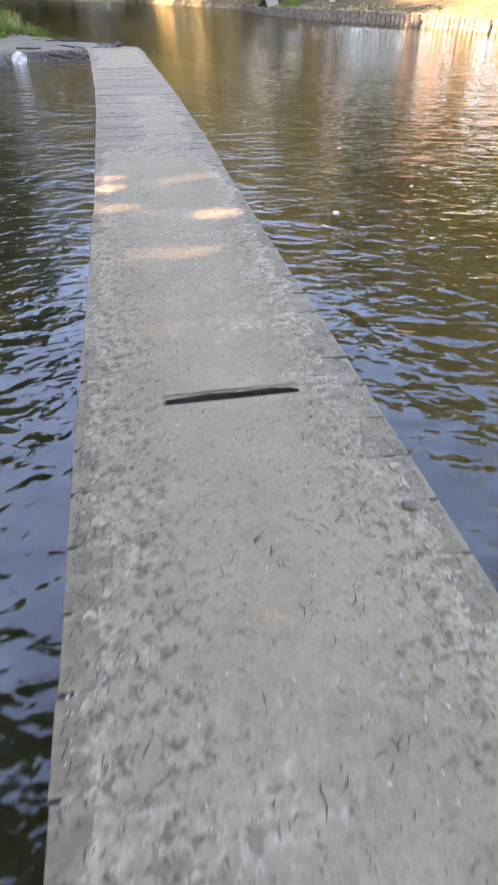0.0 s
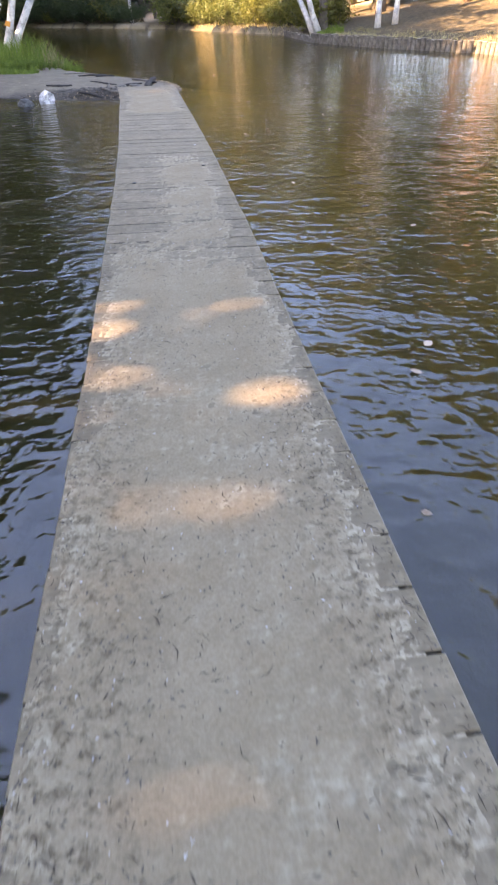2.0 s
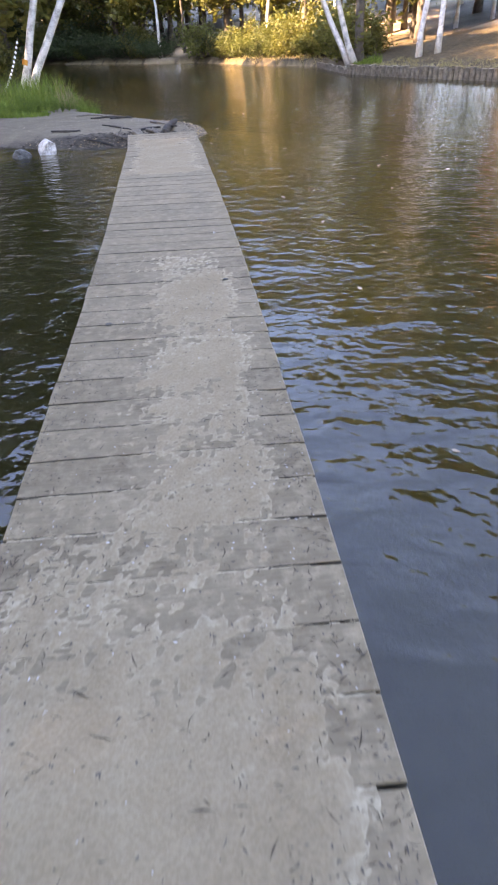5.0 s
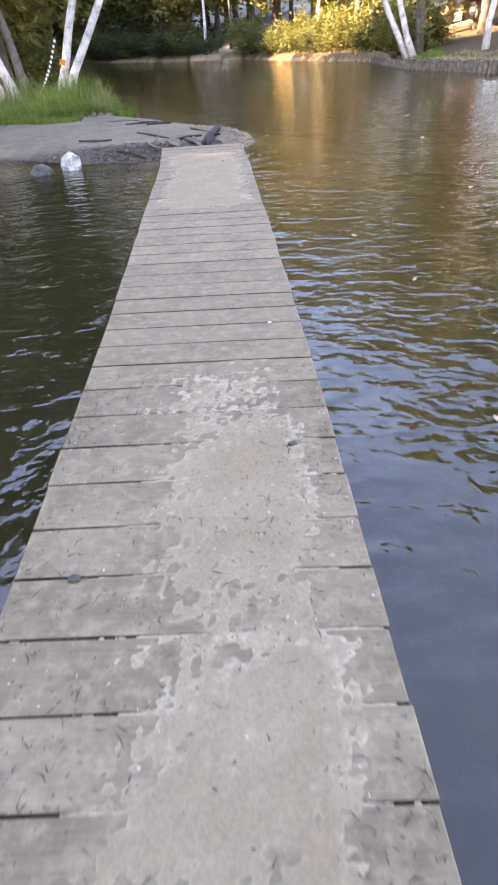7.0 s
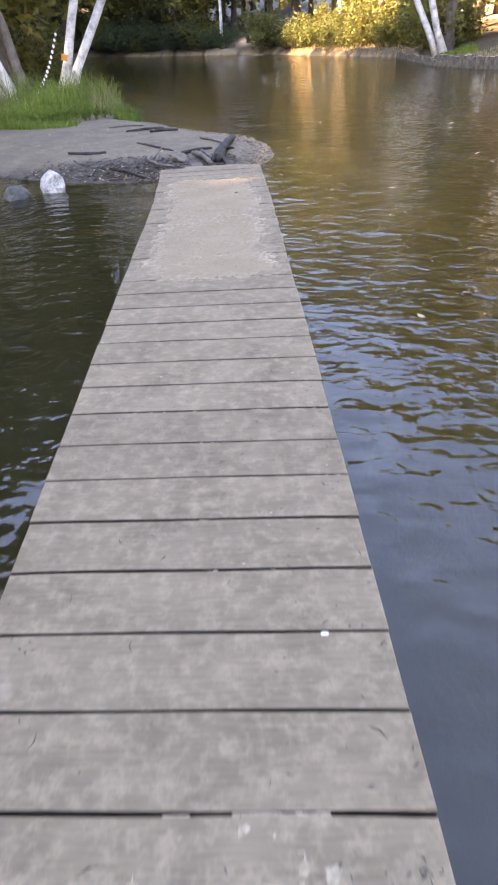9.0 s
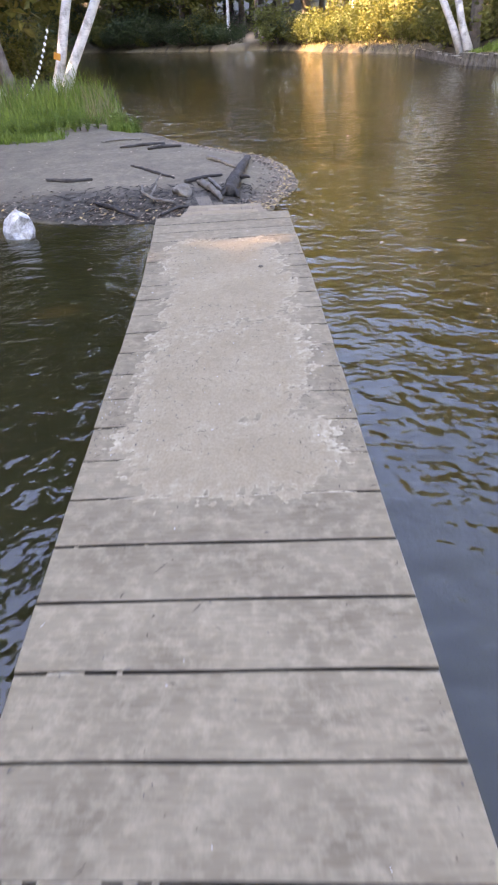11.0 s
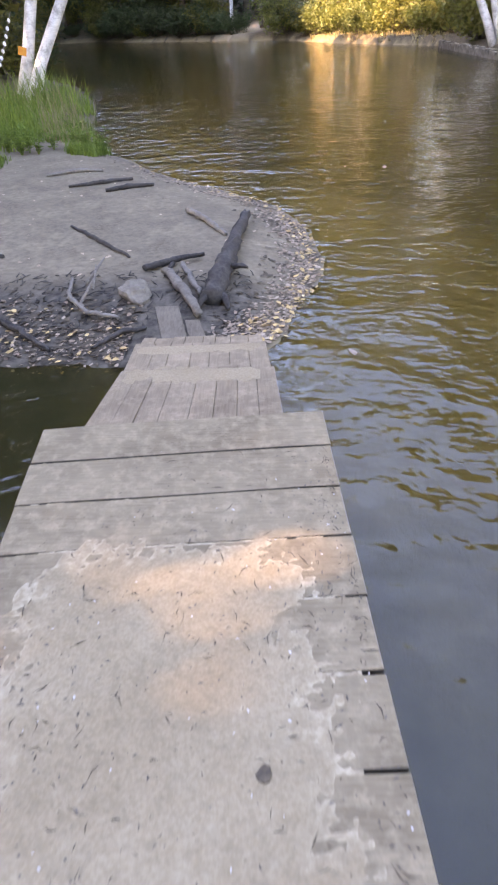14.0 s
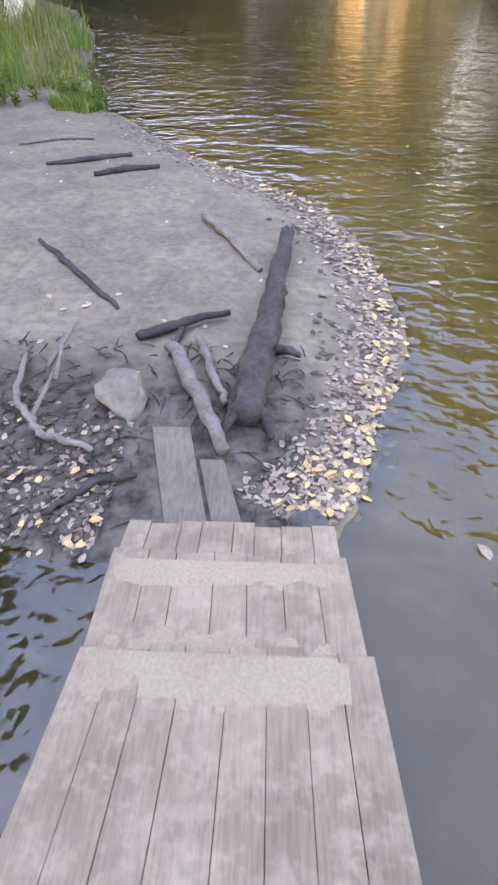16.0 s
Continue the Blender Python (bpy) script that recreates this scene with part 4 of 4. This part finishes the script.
oak = put(tree("tree", "full green broadleaf tree of the bank wood", 18, 0.26, BARK, LEAF_GREEN, 31, (0.5, 0), 0.22, 3.6, 42, 0.19, 1, 24), 2.5, 80, 0)
oak2 = put(tree("tree", "dense dark green tree of the bank wood", 17, 0.24, BARK, LEAF_DARK, 33, (-0.4, 0), 0.12, 3.6, 42, 0.19, 1, 26), -12, 92, 0)
spruce = put(tree("spruce_tree", "dark spruce in the far wood", 19, 0.22, BARK, LEAF_DARK, 35, (0, 0), 0.1, 3.0, 40, 0.16, 1, 34, "cone"), -6, 84, 0)
gold = put(tree("birch_tree", "yellowing birch in the bank wood", 16, 0.14, BIRCH, LEAF_GOLD, 37, (0.3, 0), 0.3, 2.8, 38, 0.16, 1, 18), 7.5, 66, 0)
kinds = [oak, oak2, spruce, gold]
rt = random.Random(5)
WOOD = [(-22, 104), (-30, 110), (-40, 104), (-44, 92), (-38, 74), (-28, 60), (-19, 50), (-14, 42), (-12, 34), (-14, 28), (-22, 24), (-28, 12), (-22, -2), (-12, -12),
        (-16, 96), (-9, 88), (-4, 90), (3, 88), (6, 80), (8, 74), (10, 64), (12.5, 60), (14, 66), (17, 58), (12, 53), (13, 74), (20, 66), (-20, 112), (-10, 100), (0, 98), (12, 86), (22, 78)]
for k, (x, y) in enumerate(WOOD):
    again(kinds[(1, 2, 1, 0)[k % 4] if x < 2 else (0, 3, 0, 1)[k % 4]], x + rt.uniform(-0.6, 0.6), y + rt.uniform(-0.6, 0.6), rt.uniform(0, 360), rt.uniform(0.85, 1.15))
for x, y in ((24, 47), (28, 52), (21, 52), (26, 40), (30, 44), (23, 34), (28, 34), (32, 56)):
    again((pine_g, gold, pine_h)[(int(x) + int(y)) % 3], x, y, rt.uniform(0, 360), rt.uniform(0.9, 1.1))
# Left-bank trees, mostly out of view, spaced so gaps shape the deck's sun patches
dense = put(tree("tree", "dense leafy bank tree, also added out of view for shade", 18, 0.28, BARK, LEAF_GREEN, 51, (0, 0), 0.12, 3.5, 80, 0.24, 1, 32), -18.4, 4.35, 0)
for x, y in ((-18.4, -3.5), (-18.4, -8), (-18.6, 8.9), (-18.4, 17.2), (-18, 21.4), (-21.2, 17.6), (-16.6, 6.0), (-22, -6), (-22, 7.5), (-22.5, 20), (-18, -12.4), (-16, 26), (-22.6, 9), (-14, 30), (-10.5, 41), (-13, 45), (-9.6, 37.6), (-16, 38), (-11, -13), (-4, -14), (4, -15), (12, -12)):
    again(dense, x, y, rt.uniform(0, 360), rt.uniform(0.98, 1.06))
again(oak, -18.6, 13.0, 40, 1.05)
for x, y in ((21, 0), (22, 6), (21.5, 12), (22, 18), (21, 24), (23, 29)):
    again(oak, x, y, rt.uniform(0, 360), rt.uniform(0.9, 1.1))
for k in range(40):
    q = k / 39
    x, y = np.interp(q, [0, 0.3, 0.6, 0.8, 1], [-9.5, -16, -30, -42, -24]), np.interp(q, [0, 0.3, 0.6, 0.8, 1], [42, 54, 72, 92, 112])
    again((oak2, dense, oak2, spruce)[k % 4], x - rt.uniform(1, 7), y + rt.uniform(-2, 2), rt.uniform(0, 360), rt.uniform(0.8, 1.1))
for x, y in ((-4, 79.5), (-1, 82), (-7, 84), (-11, 89), (-15, 94), (-19, 101), (4.6, 76), (8, 70), (-24, 106), (16.5, 54), (21, 49), (24, 37)):
    again(dense, x, y, rt.uniform(0, 360), rt.uniform(1.05, 1.25))
BANKWOOD = [(16, 50), (19, 54), (15, 58), (18, 62), (22, 58), (24, 64), (27, 60), (22, 46), (25, 50), (28, 46), (24, 42), (28, 38), (25, 36), (32, 42), (33, 50), (30, 30), (26, 31), (16, 70), (20, 72), (12, 68), (9, 72), (10, 80), (6, 86), (15, 78), (-1, 84), (-3, 96), (5, 94), (-7, 94), (-14, 100)]
for k, (x, y) in enumerate(BANKWOOD):
    again((dense, gold, dense, oak)[k % 4] if x > 2 else (oak2, oak, spruce)[k % 3], x + rt.uniform(-1, 1), y + rt.uniform(-1, 1), rt.uniform(0, 360), rt.uniform(0.9, 1.2))

# First eight: screen added to shade the far-left bank; others close sky gaps
for x, y in ((-27, 64), (-28, 69), (-29, 74), (-29, 79), (-29, 84), (-28, 89), (-26, 94), (-22, 97), (0, 87), (2.6, 91), (-2.4, 92), (1, 97), (5.5, 90)):
    again(dense, x, y, rt.uniform(0, 360), rt.uniform(1.1, 1.25))
put(tree("tree", "dark leafy tree leaning over the bridge start", 11, 0.2, BARK, LEAF_DARK, 61, (-1.6, 9.0), 0.3, 3.4, 70, 0.22, 1, 26), -3.0, -3.9, 0)

bush_g = put(bush("bush", "dark green bush at the water's edge", LEAF_DARK, 41, 2.6, 1.7, 60, 0.10), -14, 90, 0)
bush_y = put(bush("bush", "sunlit yellow-green bush overhanging the water", LEAF_GOLD, 43, 1.9, 1.4, 60, 0.08), 5.2, 63.5, 0)
bush_m = put(bush("bush", "olive green bush on the bank", LEAF_GREEN, 45, 2.2, 1.5, 60, 0.09), 8.2, 58.5, 0)
for k, (x, y, s) in enumerate(((-9.5, 82.5, 1.1), (-12, 87, 1.3), (-18, 96, 1.5), (-23, 101, 1.4), (-6, 79, 0.9), (-16, 91, 1.1), (-10, 86, 1.5), (-20, 99, 1.2), (-27, 104, 1.5), (-4, 77, 0.6), (-13, 96, 1.8), (-7, 86, 1.4), (-24, 80, 1.5), (-30, 84, 1.6), (-16, 62, 1.4), (-12, 52, 1.0))):
    again((bush_g, bush_g, bush_m)[k % 3], x, y, rt.uniform(0, 360), s)
for k, (x, y, s) in enumerate(((4.2, 65.5, 1.0), (3.6, 67.5, 0.8), (6.2, 61.2, 1.0), (7.2, 59.5, 0.8), (6.0, 65.0, 1.2), (9.3, 56, 0.9), (8.0, 62, 1.3), (10.6, 55.2, 0.9), (3.2, 71, 0.7), (10.4, 50.5, 0.8), (11.5, 51.5, 1.1))):
    again((bush_y, bush_m, bush_y)[k % 3], x, y, rt.uniform(0, 360), s)
for k in range(150):
    x, y = rt.uniform(-40, 14), rt.uniform(42, 108)
    if 0.6 < inland(x, y) < 9 and abs((x + 0.5) - (y - 76) * 0.75) > 3:
        again((bush_m, bush_m, bush_y, bush_g)[k % 4] if x > 1 else (bush_g, bush_m)[k % 2], x, y, rt.uniform(0, 360), rt.uniform(0.9, 1.6))

RIM = [(2.2, 70.8), (-2, 74), (-9, 81), (-14, 87), (-18, 92), (-23, 91), (-25, 80)]
for (ax, ay), (bx, by) in zip(RIM, RIM[1:]):
    ln = math.hypot(bx - ax, by - ay)
    for k in range(int(ln / 1.7)):
        q = k * 1.7 / ln
        x, y = ax + (bx - ax) * q + rt.uniform(-0.3, 0.5), ay + (by - ay) * q + rt.uniform(0, 0.7)
        if -1.6 < x < 1.2:
            continue
        again((bush_g, bush_g, bush_m)[k % 3], x, y, rt.uniform(0, 360), rt.uniform(0.55, 1.2))

# timber edging of round piles
pile_v, pile_f = [], []
tube(pile_v, pile_f, [Vector((0, 0, -1.2)), Vector((0, 0, 0.30)), Vector((0, 0, 0.325))], [0.135, 0.13, 0.115], 12, True, 0.05, random.Random(2))
edging = tagged(new("timber_edging"), "row of upright round timber piles edging the bank", "retaining wall")
pile_me = None
rq = random.Random(6)
LINE = [(9.25, 51.0), (9.2, 42.0), (11.4, 36.0), (14.1, 31.0), (15.4, 27.0), (16.6, 22)]
for (ax, ay), (bx, by) in zip(LINE, LINE[1:]):
    ln = math.hypot(bx - ax, by - ay)
    for k in range(int(ln / 0.29)):
        q = k * 0.29 / ln
        if pile_me is None:
            first_pile = obj("post", pile_v, pile_f, [PILE, PILETOP], edging)
            first_pile.data.polygons[-1].material_index = 1
            pile_me, p = first_pile.data, first_pile
        else:
            p = new("post", pile_me)
            p.parent = edging
        low = -0.16 if ay > 43 else 0.0
        p.location = (ax + (bx - ax) * q - 0.12 + rq.uniform(-0.02, 0.02), ay + (by - ay) * q, WATER_Z + 0.12 + low + rq.uniform(-0.05, 0.05))
        p.rotation_euler = (rq.uniform(-0.04, 0.04), rq.uniform(-0.04, 0.04), rq.uniform(0, 6))
blades("bank_grass", patch(10.2, 42.6, 0.8, 0.7, 260), GRASS, "bright green grass tuft behind the timber edging", 0.5, rg, 0.014, 4)
blades("bank_straw", [p for p in [(rg.uniform(9.5, 17), rg.uniform(29, 42)) for _ in range(3200)] if 0.15 < inland(*p) < 2.6], STRAW, "short dry grass on the bank top", 0.16, rg, 0.010, 3)
blades("far_straw", [p for p in [(rg.uniform(3.5, 10), rg.uniform(52, 68)) for _ in range(1100)] if 0.05 < inland(*p) < 2.2], STRAW, "sunlit straw grass overhanging the far bank", 0.28, rg, 0.02, 3)

# string of white floats tied from the birch down to the grass, and an orange tag on the trunk
rope = tagged(new("float_line"), "rope with white floats hanging from the birch trunk", "rope")
ra, rb = Vector((-6.25, 34.6, ground_z(-6.5, 35) + 2.0)), Vector((-7.0, 32.9, ground_z(-7.0, 32.9) + 0.05))
v, f = [], []
line = [ra.lerp(rb, k / 16) + Vector((0, 0, -0.25 * math.sin(math.pi * k / 16))) for k in range(17)]
tube(v, f, line, [0.012] * 17, 5)
obj("cord", v, f, PALEWOOD, rope)
for k in range(1, 17):
    bm = bmesh.new()
    bmesh.ops.create_icosphere(bm, subdivisions=1, radius=0.045)
    bmesh.ops.transform(bm, matrix=Matrix.Translation(line[k]) @ Matrix.Diagonal((1, 1, 1.3, 1)), verts=bm.verts)
    part("float", bm, WHITEPAINT, rope)
tz = ground_z(-6.5, 35)
bm = bmesh.new()
bmesh.ops.create_cube(bm, size=1)
bmesh.ops.transform(bm, matrix=pose(-6.2, 34.72, tz + 1.15, 0, 17, 0) @ Matrix.Diagonal((0.22, 0.02, 0.2, 1)), verts=bm.verts)
bmesh.ops.bevel(bm, geom=bm.edges[:], offset=0.006, segments=1, affect='EDGES')
tagged(part("marker_tag", bm, ORANGE, None), "small orange marker tag fixed to the birch trunk", "sign")
